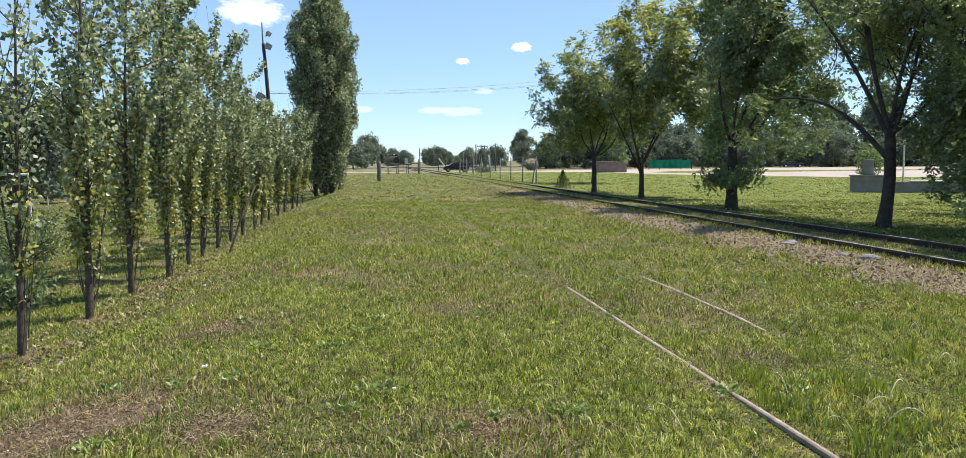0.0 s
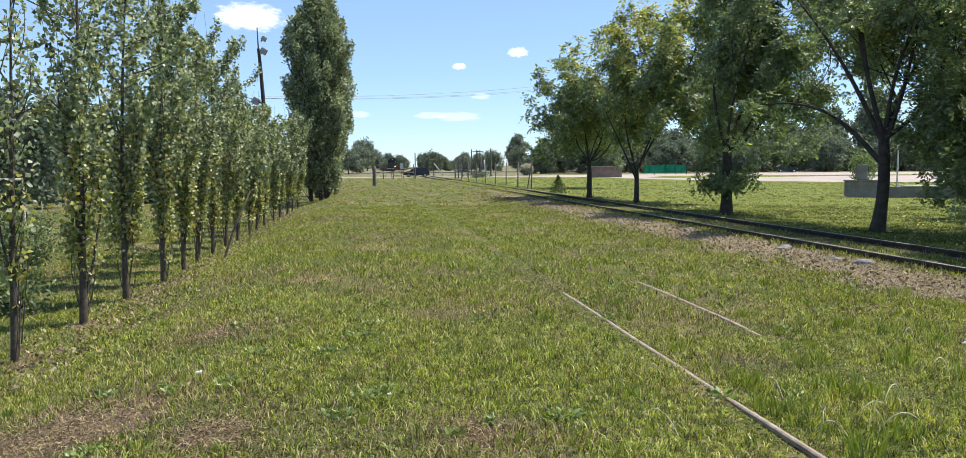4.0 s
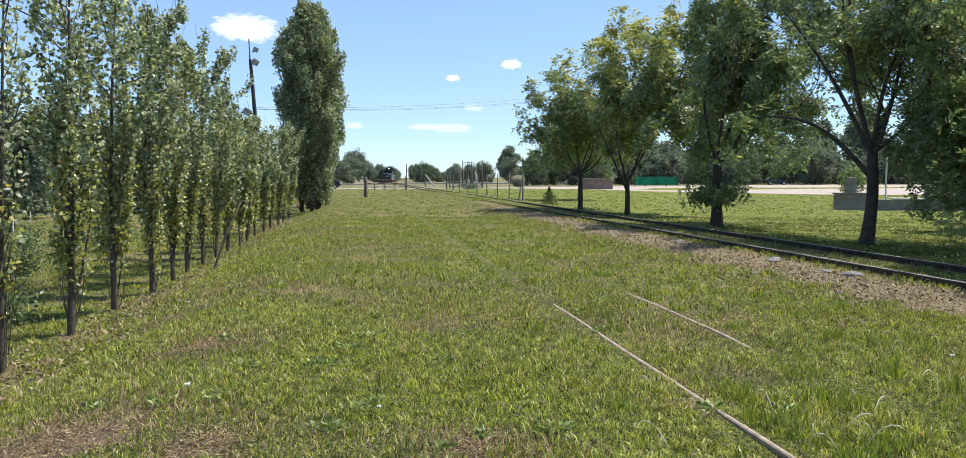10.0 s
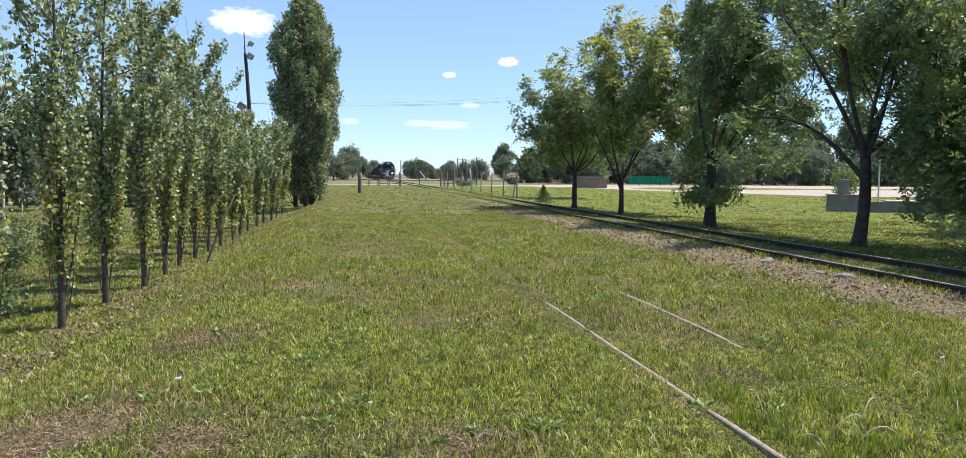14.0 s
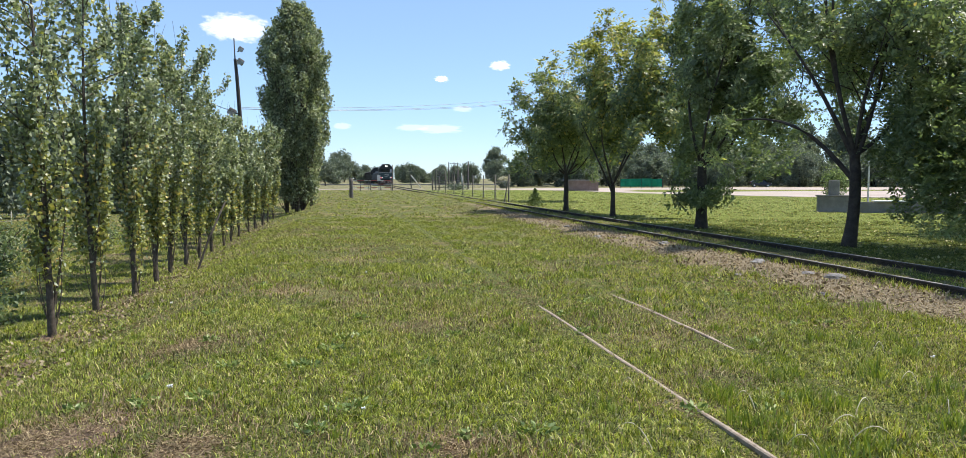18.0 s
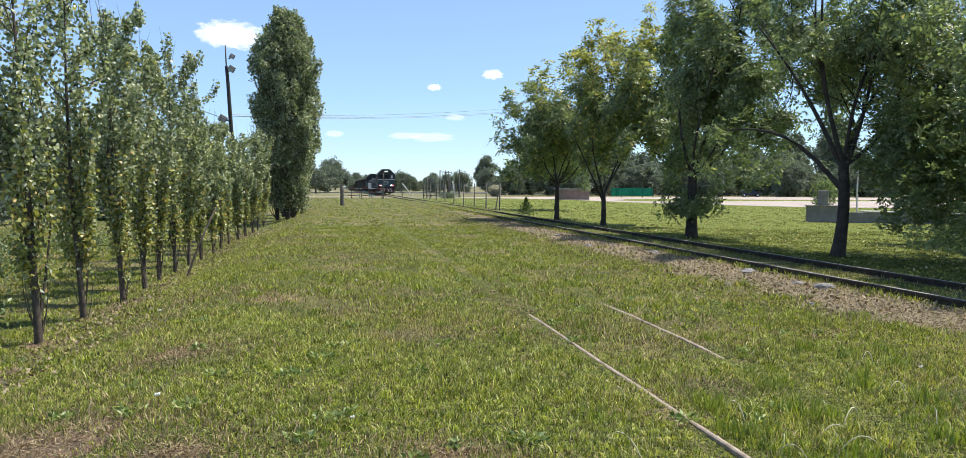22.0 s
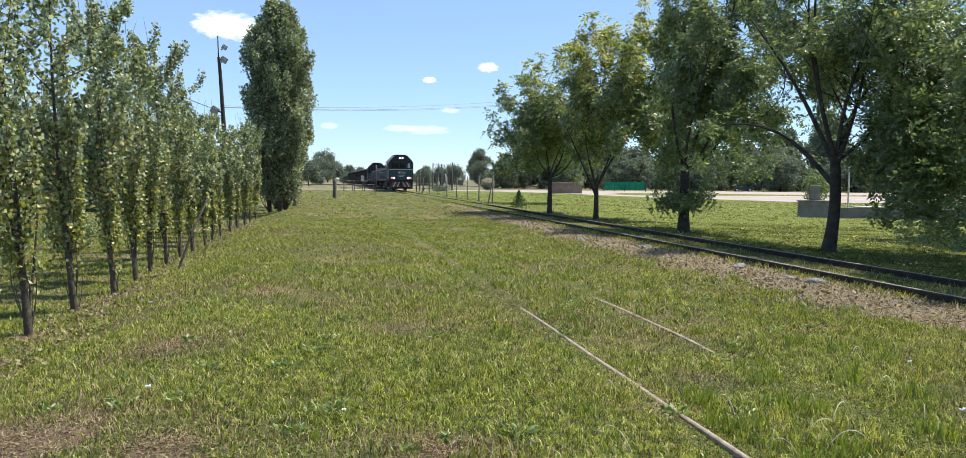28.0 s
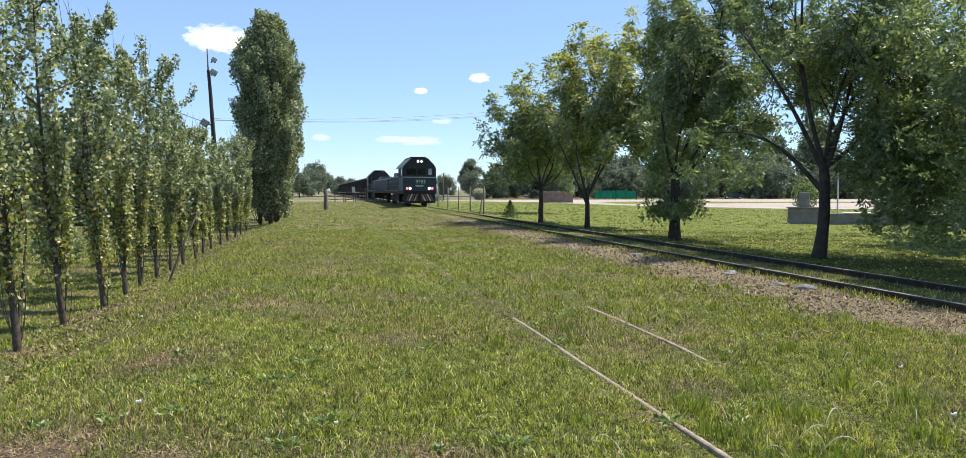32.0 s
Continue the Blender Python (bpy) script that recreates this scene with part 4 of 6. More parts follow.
# ---- train ----
def bogie(parent, y):
    bm = bmesh.new()
    for s in (-1, 1):
        box(bm, s * 0.98 - 0.07, s * 0.98 + 0.07, y - 1.9, y + 1.9, 0.5, 0.86, 0.03)
        for dy in (-1.4, 0, 1.4):
            box(bm, s * 1.02 - 0.1, s * 1.02 + 0.1, y + dy - 0.17, y + dy + 0.17, 0.36, 0.72, 0.03)
    box(bm, -0.95, 0.95, y - 0.35, y + 0.35, 0.55, 0.95, 0.03)
    b = part("bogie", bm, M_UNDER, parent)
    for dy in (-1.4, 0, 1.4):
        for s in (-1, 1):
            bm = bmesh.new()
            cyl(bm, (s * 0.7, y + dy, 0.5), (s * 0.82, y + dy, 0.5), 0.5, sides=20)
            cyl(bm, (s * 0.82, y + dy, 0.5), (s * 0.85, y + dy, 0.5), 0.4, 0.36, sides=20)
            part("wheel", bm, M_UNDER, b)
    return b


def stripe(parent, x0, x1, z0, z1, y, slant, material):
    bm = bmesh.new()
    f = [bm.verts.new(v) for v in ((x0, y, z0), (x1, y, z0), (x1 + slant, y, z1), (x0 + slant, y, z1))]
    k = [bm.verts.new((v.co.x, v.co.y + 0.012, v.co.z)) for v in f]
    bm.faces.new(f)
    bm.faces.new(k[::-1])
    for i in range(4):
        bm.faces.new((f[i], k[i], k[(i + 1) % 4], f[(i + 1) % 4]))
    bmesh.ops.recalc_face_normals(bm, faces=bm.faces)
    return part("warning_stripe", bm, material, parent)


def lettering(text, size, material, parent, m, name):
    cu = bpy.data.curves.new(name, "FONT")
    cu.body, cu.size, cu.extrude, cu.align_x, cu.align_y = text, size, 0.006, "CENTER", "CENTER"
    tmp = new("tmp", cu)
    me = bpy.data.meshes.new_from_object(tmp.evaluated_get(bpy.context.evaluated_depsgraph_get()))
    bpy.data.objects.remove(tmp)
    me.materials.clear()
    me.materials.append(material)
    ob = new(name, me)
    ob.parent = parent
    ob.matrix_basis = m
    return ob


def locomotive(name, label, lead=True):
    """A hood diesel with its cab at the front end (towards -y), built at the origin on the rail tops."""
    t = empty(name, pose(0, 0, 0), label, "locomotive")
    bm = bmesh.new()
    box(bm, -1.5, 1.5, 0.0, 19.6 if lead else 34.0, 1.12, 1.42, 0.03)
    part("underframe", bm, M_UNDER, t)
    # cab with chamfered roof shoulders
    low = [(-1.53, 1.42), (1.53, 1.42), (1.53, 2.62), (-1.53, 2.62)]
    high = [(-1.53, 2.62), (1.53, 2.62), (1.53, 3.45), (1.36, 3.72), (0.72, 4.34), (0.3, 4.42), (-0.3, 4.42), (-0.72, 4.34), (-1.36, 3.72), (-1.53, 3.45)]
    bm = extrude_profile(bmesh.new(), low, 0.12, 4.2)
    cab = part("cab", bm, M_LOCO_BLUE, t, "blue-grey painted cab front")
    bm = extrude_profile(bmesh.new(), high, 0.2, 4.3)
    up = part("cab_top", bm, M_LOCO_DARK, t, "dark upper cab with chamfered roof")
    # roof skin in a lighter grey: the sky light on the chamfers is painted in
    for xa, za, xb, zb in ((-1.545, 3.46, -1.37, 3.735), (-1.37, 3.735, -0.73, 4.355), (-0.73, 4.355, 0.73, 4.355), (0.73, 4.355, 1.37, 3.735)):
        up_ = 0.085 if xa == -0.73 else 0.012
        part("roof_panel", slab(bmesh.new(), [(xa, 0.24, za + up_), (xb, 0.24, zb + up_), (xb, 6.6, zb + up_), (xa, 6.6, za + up_)], (0, 0, 0.02)), M_LOCO_ROOF, up, "roof panel in lighter grey for the sky light on it")
    box_top = [(-1.2, 2.9), (1.2, 2.9), (1.2, 3.5), (0.72, 4.2), (-0.72, 4.2), (-1.2, 3.5)]
    part("equipment_housing", extrude_profile(bmesh.new(), box_top, 4.3, 6.6), M_LOCO_DARK, t)
    for s_ in (-1, 1):
        part("side_sill", box(bmesh.new(), s_ * 1.51 - 0.02, s_ * 1.51 + 0.02, 4.3, 19.4, 1.34, 1.42), M_LOCO_ROOF, t, "pale walkway edge")
    bm = bmesh.new()
    box(bm, -1.5, 1.5, 0.1, 0.16, 2.6, 2.66)
    part("trim_band", bm, M_WHITE, t, "thin pale band under the windows")
    # the third pane is pale grey: its reflection is put into the colour
    for x0, x1, mt in ((-1.2, -0.3, M_GLASS), (-0.15, 0.55, M_GLASS), (0.82, 1.12, M_LENS)):
        bm = bmesh.new()
        box(bm, x0, x1, 0.17, 0.21, 2.86, 3.4, 0.01)
        part("windscreen", bm, mt, t, "window pane with its reflection put into a pale grey" if mt == M_LENS else "")
    for s in (-1, 1):
        bm = bmesh.new()
        box(bm, s * 1.54 - 0.012, s * 1.54 + 0.012, 0.7, 1.5, 2.75, 3.4)
        part("side_window", bm, M_GLASS, t)
    bm = bmesh.new()
    box(bm, -0.34, 0.34, 0.1, 0.22, 3.86, 4.22, 0.03)
    lampbox = part("headlight_box", bm, M_LOCO_DARK, t)
    for s in (-1, 1):
        bm = cyl(bmesh.new(), (s * 0.17, 0.1, 4.04), (s * 0.17, 0.085, 4.04), 0.09, sides=16)
        part("headlight", bm, M_LAMP_TOP if lead else M_LENS, lampbox, "lit roof headlight" if lead else "unlit roof headlight")
        bm = cyl(bmesh.new(), (s * 0.88, 0.12, 1.62), (s * 0.88, 0.07, 1.62), 0.09, sides=16)
        part("ditch_light", bm, M_LAMP if lead else M_LENS, t, "lit white lower headlight" if lead else "unlit lower headlight")
        bm = cyl(bmesh.new(), (s * 1.16, 0.12, 1.62), (s * 1.16, 0.08, 1.62), 0.1, sides=16)
        part("marker_light", bm, M_LAMP_PINK if lead else M_RED, t, "lit red marker light" if lead else "unlit red marker light")
    # pilot with slanted stripes
    bm = bmesh.new()
    box(bm, -1.45, 1.45, 0.06, 0.3, 0.28, 1.4, 0.03)
    pilot = part("pilot", bm, M_LOCO_DARK, t)
    for s in (-1, 1):
        for i in range(5):
            x = s * (0.28 + 0.24 * i)
            stripe(pilot, x - 0.055, x + 0.055, 0.5, 1.3, 0.044, s * -0.42 if abs(x) > 0.45 else 0, M_WHITE if i % 2 else M_RED)
    bm = bmesh.new()
    box(bm, -0.18, 0.18, -0.45, 0.1, 0.78, 1.06, 0.04)
    cyl(bm, (0, -0.5, 0.7), (0, -0.5, 1.12), 0.13, sides=12)
    part("coupler", bm, M_UNDER, t)
    bm = bmesh.new()
    box(bm, -0.9, -0.3, 0.02, 0.06, 0.32, 0.5)
    box(bm, 0.3, 0.9, 0.02, 0.06, 0.32, 0.5)
    part("footstep", bm, M_UNDER, t)
    # long hood, machinery and roof
    hood = [(-1.1, 1.42), (1.1, 1.42), (1.1, 2.75), (0.8, 2.95), (-0.8, 2.95), (-1.1, 2.75)]
    bm = extrude_profile(bmesh.new(), hood, 4.3, 19.4 if lead else 33.6)
    hd = part("long_hood", bm, M_LOCO_DARK, t)
    top = 2.95
    for y0, y1, w, h in ((4.6, 5.8, 0.5, 0.22), (6.4, 7.2, 0.3, 0.34), (9.5, 12.5, 0.55, 0.2), (14.0, 17.6, 0.7, 0.6)):
        bm = box(bmesh.new(), -w, w, y0, y1, top, top + h * 0.6, 0.03)
        part("roof_fan_housing", bm, M_LOCO_ROOF, hd)
    sx = -1.1
    for i in range(11):
        bm = box(bmesh.new(), sx - 0.03, sx - 0.004, 4.7 + i * 1.24, 5.7 + i * 1.24, 1.7, 2.7, 0.006)
        part("hood_door", bm, M_LOCO_DARK, hd)
    bm = bmesh.new()
    for s in (-1, 1):
        for k in range(14):
            y = 4.5 + k * 1.13
            cyl(bm, (s * 1.45, y, 1.42), (s * 1.45, y, 2.35), 0.022, sides=6)
        cyl(bm, (s * 1.45, 4.5, 2.35), (s * 1.45, 19.2, 2.35), 0.022, sides=6)
        cyl(bm, (s * 1.45, 4.5, 1.9), (s * 1.45, 19.2, 1.9), 0.018, sides=6)
    part("handrail", bm, M_LOCO_ROOF, t, "thin grey handrail along the walkway")
    bm = bmesh.new()
    box(bm, -1.2, 1.2, 7.2, 12.4, 0.32, 1.12, 0.12)
    part("fuel_tank", bm, M_UNDER, t)
    bogie(t, 3.0)
    bogie(t, 16.2 if lead else 30.0)
    if lead:
        lettering("9793", 0.47, M_WHITE, t, pose(0.08, 0.11, 2.2, 90, 0, 0), "number")
        bm = bmesh.new()
        for z, w in ((1.86, 0.42), (1.78, 0.3)):
            box(bm, -w, w, 0.108, 0.118, z, z + 0.035)
        part("small_lettering", bm, M_WHITE, t, "small unreadable pale lettering")
    return t


def hopper():
    t = empty("hopper_wagon", pose(0, 0, 0), "dark brown bulk hopper wagon in the train", "wagon", "train wagons")
    prof = [(-0.7, 1.2), (0.7, 1.2), (1.45, 1.9), (1.45, 3.25), (0.8, 3.62), (-0.8, 3.62), (-1.45, 3.25), (-1.45, 1.9)]
    body = part("body", extrude_profile(bmesh.new(), prof, 0.8, 13.0), M_WAGON, t)
    for i in range(10):
        y = 1.0 + i * 1.31
        for s in (-1, 1):
            bm = box(bmesh.new(), s * 1.49 - 0.05, s * 1.49 + 0.05, y - 0.05, y + 0.05, 1.85, 3.28)
            part("rib", bm, M_WAGON, body)
    bm = bmesh.new()
    box(bm, -0.3, 0.3, 0.0, 13.8, 0.95, 1.2)
    for s in (-1, 1):
        box(bm, s * 1.2 - 0.08, s * 1.2 + 0.08, 0.3, 13.5, 1.0, 1.2)
    part("underframe", bm, M_UNDER, t)
    bm = box(bmesh.new(), -0.35, 0.35, 1.5, 12.4, 3.62, 3.7)
    part("roof_walkway", bm, M_LOCO_ROOF, body)
    for y in (2.0, 11.8):
        bm = bmesh.new()
        for s in (-1, 1):
            box(bm, s * 0.98 - 0.06, s * 0.98 + 0.06, y - 1.2, y + 1.2, 0.42, 0.72, 0.03)
            for dy in (-0.88, 0.88):
                cyl(bm, (s * 0.7, y + dy, 0.46), (s * 0.84, y + dy, 0.46), 0.46, sides=16)
        box(bm, -1.0, 1.0, y - 0.25, y + 0.25, 0.5, 0.7)
        for dy in (-0.88, 0.88):
            cyl(bm, (-0.98, y + dy, 0.5), (0.98, y + dy, 0.5), 0.08, sides=8)
        part("bogie", bm, M_UNDER, t)
    return t


loco = locomotive("locomotive", "dark blue-grey diesel locomotive with striped front and lit headlights")
loco_b = locomotive("locomotive", "second dark diesel locomotive coupled behind the first", False)
loco.scale = (1.0, 1.0, 1.02)
wagon = hopper()
train = [(loco, 0.0, 0), (loco_b, 54.0, 180), (wagon, 54.7, 0)]
for i in range(1, 26):
    train.append((copy_thing(wagon, pose(0, 0, 0)), 54.7 + 14.4 * i, 0))


# ---- car at the crossing ----
def prism_y(bm, profile, half, waist, lean):
    """An x-z outline drawn across the car, narrowed by lean above the waist."""
    rows_ = []
    for side in (-1, 1):
        rows_.append([bm.verts.new((x, side * half * (1 - lean * max(0.0, z - waist)), z)) for x, z in profile])
    a, b = rows_
    n = len(profile)
    for i in range(n):
        bm.faces.new((a[i], a[(i + 1) % n], b[(i + 1) % n], b[i]))
    bm.faces.new(a)
    bm.faces.new(b[::-1])
    bmesh.ops.recalc_face_normals(bm, faces=bm.faces)
    return bm


def hatchback():
    """Built nose towards -x, wheels on z = 0."""
    t = empty("hatchback_car", pose(0, 0, 0), "small dark hatchback car driving over the crossing", "car")
    prof = [(-1.84, 0.3), (1.78, 0.3), (1.86, 0.62), (1.8, 0.98), (1.12, 1.38), (0.55, 1.43), (-0.15, 1.4), (-0.55, 1.26), (-1.02, 0.93), (-1.72, 0.78), (-1.88, 0.58)]
    bm = prism_y(bmesh.new(), prof, 0.8, 0.92, 0.32)
    bmesh.ops.bevel(bm, geom=list(bm.edges), offset=0.035, segments=2, affect="EDGES")
    body = part("body", bm, M_CAR, t)
    for s_ in (-1, 1):
        y0, y1 = s_ * 0.785, s_ * 0.7
        for nm, (xa, xb, xc, xd) in (("front_window", (-0.92, 0.1, 0.1, -0.42)), ("rear_window", (0.18, 1.3, 1.0, 0.18))):
            part(nm, slab(bmesh.new(), [(xa, y0, 0.97), (xb, y0, 0.97), (xc, y1, 1.33), (xd, y1, 1.33)], (0, s_ * 0.02, 0)), M_GLASS, body)
        part("door_mirror", box(bmesh.new(), -0.92, -0.78, s_ * 0.86 - 0.07, s_ * 0.86 + 0.07, 0.94, 1.06, 0.02), M_CAR, body)
        part("headlight", box(bmesh.new(), -1.88, -1.76, s_ * 0.58 - 0.15, s_ * 0.58 + 0.15, 0.6, 0.72, 0.02), M_CHROME, body)
        part("tail_light", box(bmesh.new(), 1.8, 1.87, s_ * 0.62 - 0.1, s_ * 0.62 + 0.1, 0.7, 0.95, 0.02), M_RED, body)
    # the sky's reflection in the tailgate is painted as pale grey glass
    part("tailgate_glass", slab(bmesh.new(), [(1.81, -0.62, 1.0), (1.81, 0.62, 1.0), (1.17, 0.56, 1.38), (1.17, -0.56, 1.38)], (0.015, 0, 0.015)), M_LENS, body, "tailgate glass in pale grey for the reflected sky")
    part("windscreen", slab(bmesh.new(), [(-1.03, -0.66, 0.95), (-1.03, 0.66, 0.95), (-0.57, 0.58, 1.27), (-0.57, -0.58, 1.27)], (-0.015, 0, 0.015)), M_GLASS, body)
    for x in (-1.88, 1.86):
        part("bumper", box(bmesh.new(), x - 0.05, x + 0.05, -0.74, 0.74, 0.32, 0.5, 0.03), M_CAR, body)
    for x in (-1.22, 1.2):
        for y in (-0.72, 0.72):
            w = part("wheel", cyl(bmesh.new(), (x, y - 0.1, 0.29), (x, y + 0.1, 0.29), 0.29, sides=22), M_RUBBER, t)
            part("rim", cyl(bmesh.new(), (x, y - 0.112, 0.29), (x, y + 0.112, 0.29), 0.17, sides=14), M_CHROME, w)
    return t


crossing_car = hatchback()


# ---- fences, gates, poles ----
def post(x, y, h, r, label, name="fence_post", material=M_WOOD, category="post", group="", tilt=(0, 0)):
    gen = np.random.default_rng(int(abs(x * 131 + y * 17)))
    z = float(ground_z(x, y))
    tb = Tubes(9)
    pts = [(tilt[0] * k / 5 + gen.normal() * 0.006, tilt[1] * k / 5, -0.12 + (h + 0.12) * k / 5) for k in range(6)]
    tb.add(pts + [pts[-1]], [r * f for f in (1.08, 1.04, 1, 0.98, 0.97, 0.94, 0.0)])
    ob = tb.make(name, material)
    ob.location = (x, y, z)
    return tagged(ob, label, category, group)


post(0.7, 70.1, 1.75, 0.17, "thick weathered grey wooden post in the grass", "wooden_post")

fence = empty("wire_fence", pose(0, 0, 0), "wire fence on thin grey posts beside the line", "fence")
ys = [52.5, 57.6, 62.8, 68.4, 74.5, 81, 88, 95, 102]
for i, y in enumerate(ys):
    x = 11.1 + 0.008 * (y - 52)
    z = float(ground_z(x, y))
    tb = Tubes(8)
    tb.add([(x, y, z - 0.1), (x + 0.02, y, z + 1.9), (x + 0.02, y, z + 1.9)], [0.05, 0.045, 0.0])
    tb.make("post", M_WOOD, fence)
for hz in (0.15, 0.4, 0.65, 0.9, 1.15, 1.4, 1.65, 1.85):
    tb = Tubes(4)
    tb.add([(11.1 + 0.008 * (y - 52), y, float(ground_z(11.1, y)) + hz) for y in ys], [0.006] * len(ys))
    tb.make("wire", M_WIRE, fence)
tb = Tubes(7)
tb.add([(10.75, 52.2, 0.0), (11.1, 52.5, 1.6)], [0.045, 0.04])
tb.make("brace", M_WOOD, fence)


def rail_gate(x0, x1, y, h, posts, label, painted=True):
    t = empty("crossing_gate", pose(0, 0, 0), label, "gate", "crossing gates")
    z = float(ground_z((x0 + x1) / 2, y))
    for k in range(posts):
        x = x0 + (x1 - x0) * k / (posts - 1)
        part("gate_post", box(bmesh.new(), x - 0.06, x + 0.06, y - 0.06, y + 0.06, z - 0.1, z + h * (1.35 if k in (0, posts - 1) else 1.05), 0.01), M_WOOD, t)
    for k, hz in enumerate((0.28, 0.62, 0.95)):
        n = 6
        for j in range(n):
            a, b = x0 + (x1 - x0) * j / n, x0 + (x1 - x0) * (j + 1) / n
            part("gate_rail", box(bmesh.new(), a, b, y - 0.1, y - 0.065, z + h * hz - 0.045, z + h * hz + 0.045), (M_RED if (j + k) % 2 else M_WHITE) if painted else M_WOOD, t, ("faded red rail" if (j + k) % 2 else "faded white rail") if painted else "")
    return t


rail_gate(0.9, 6.2, 104.0, 1.4, 5, "weathered red and white rail gate at the crossing")
rail_gate(12.2, 16.0, 109.0, 1.4, 5, "weathered grey rail gate beyond the crossing", False)
hb = empty("low_bush", pose(15.2, 106.5, -0.05), "low dense green bush at the crossing gate", "bush")
gen = np.random.default_rng(88)
V, F = leaves(gen.normal(size=(900, 3)) * np.array([0.7, 0.4, 0.22]) + np.array([0, 0, 0.45]), 0.2, 0.06, 0.0, gen=gen)
bulk("foliage", V, F, M_FAR_LEAF, hb)["kind"] = "stuff"
post(6.4, 104, 3.4, 0.07, "tall thin grey post beside the crossing gate", "gate_sign_post", M_WOOD)
post(11.5, 135, 2.1, 0.09, "thin wooden post by the crossing", tilt=(-0.1, 0))
post(12.6, 108, 2.9, 0.08, "tall wooden post by the crossing")
post(16.4, 108, 2.4, 0.09, "leaning whitewashed post at the crossing", "white_post", M_WHITE, tilt=(-0.25, 0))
post(14.4, 112, 2.6, 0.06, "thin wooden post by the crossing")
post(15.1, 110, 2.3, 0.06, "thin wooden post by the crossing")
post(-4.9, 102, 2.3, 0.1, "whitewashed braced corner post", "white_post", M_WHITE)


def brace_pole(a, b, r, label, material=M_WHITE):
    tb = Tubes(7)
    tb.add([a, b, b], [r, r, 0.0])
    return tagged(tb.make("brace_pole", material), label, "pole")


brace_pole((-4.85, 102, 1.7), (-2.9, 102, -0.1), 0.08, "whitewashed diagonal brace of the corner post")
brace_pole((11.5, 135, 2.1), (13.2, 135, -0.1), 0.09, "diagonal whitewashed brace beside the crossing")

# crossing signs
cross = empty("crossing_sign", pose(13.5, 111.0, 0.0), "lattice crossing sign on a wooden post", "sign")
part("sign_post", box(bmesh.new(), -0.06, 0.06, -0.06, 0.06, -0.1, 3.0, 0.01), M_WOOD, cross)
for a in (-35, 35):
    b = part("sign_arm", box(bmesh.new(), -0.75, 0.75, -0.09, -0.065, -0.07, 0.07, 0.01), M_WOOD, cross, "grey weathered sign board")
    b.matrix_basis = pose(0, 0.0 if a > 0 else -0.03, 2.35, 0, a, 0)
disc = empty("round_sign", pose(3.3, 103.6, 0.0), "dark round sign seen from behind on a post", "sign")
part("sign_post", box(bmesh.new(), -0.04, 0.04, -0.04, 0.04, -0.1, 2.0), M_WOOD, disc)
part("sign_plate", cyl(bmesh.new(), (0, -0.05, 1.75), (0, -0.08, 1.75), 0.42, sides=24), M_POLE, disc)
plate = empty("white_sign", pose(4.6, 103.6, 0.0), "small white sign on a post by the gate", "sign")
part("sign_post", box(bmesh.new(), -0.04, 0.04, -0.04, 0.04, -0.1, 2.1), M_WOOD, plate)
part("sign_plate", box(bmesh.new(), -0.2, 0.2, -0.08, -0.05, 1.3, 2.0), M_WHITE, plate)

# utility poles at the far road
for i, (x, y, h) in enumerate([(20.0, 150, 4.8), (26.6, 190, 5.6), (19.0, 120, 4.3), (31.0, 215, 6.0), (17.2, 118, 3.0), (46, 200, 7)]):
    t = empty("utility_pole", pose(x, y, -0.05), "distant wooden utility pole with a crossarm", "utility pole", "utility poles")
    tb = Tubes(7)
    tb.add([(0, 0, 0), (0, 0, h), (0, 0, h)], [0.13, 0.1, 0])
    tb.make("pole", M_POLE, t)
    if i in (1, 3, 5):
        part("crossarm", box(bmesh.new(), -1.0, 1.0, -0.06, 0.06, h - 0.5, h - 0.36), M_POLE, t)
        for dx in (-0.85, -0.4, 0.4, 0.85):
            part("insulator", cyl(bmesh.new(), (dx, 0, h - 0.36), (dx, 0, h - 0.18), 0.05, sides=8), M_LENS, t)

# floodlight pole behind the poplars
LX, LY, POLE = -7.18, 58.0, 1.45
lz = -1.8
fl = empty("floodlight_pole", pose(LX, LY, lz), "tall dark wooden pole with floodlights and cables", "lamp post")
fl.scale = (POLE, POLE, POLE)
tb = Tubes(10)
tb.add([(0.12, 0, -0.1), (0.1, 0, 4.5), (-0.05, 0, 7.2), (-0.12, 0, 8.1), (-0.12, 0, 8.1)], [0.125, 0.105, 0.085, 0.075, 0.0])
tb.make("pole", M_POLE, fl)
tb = Tubes(6)
tb.add([(-0.12, 0, 7.9), (-0.16, 0, 9.1), (-0.16, 0, 9.1)], [0.035, 0.03, 0.0])
tb.make("mast", M_POLE, fl)
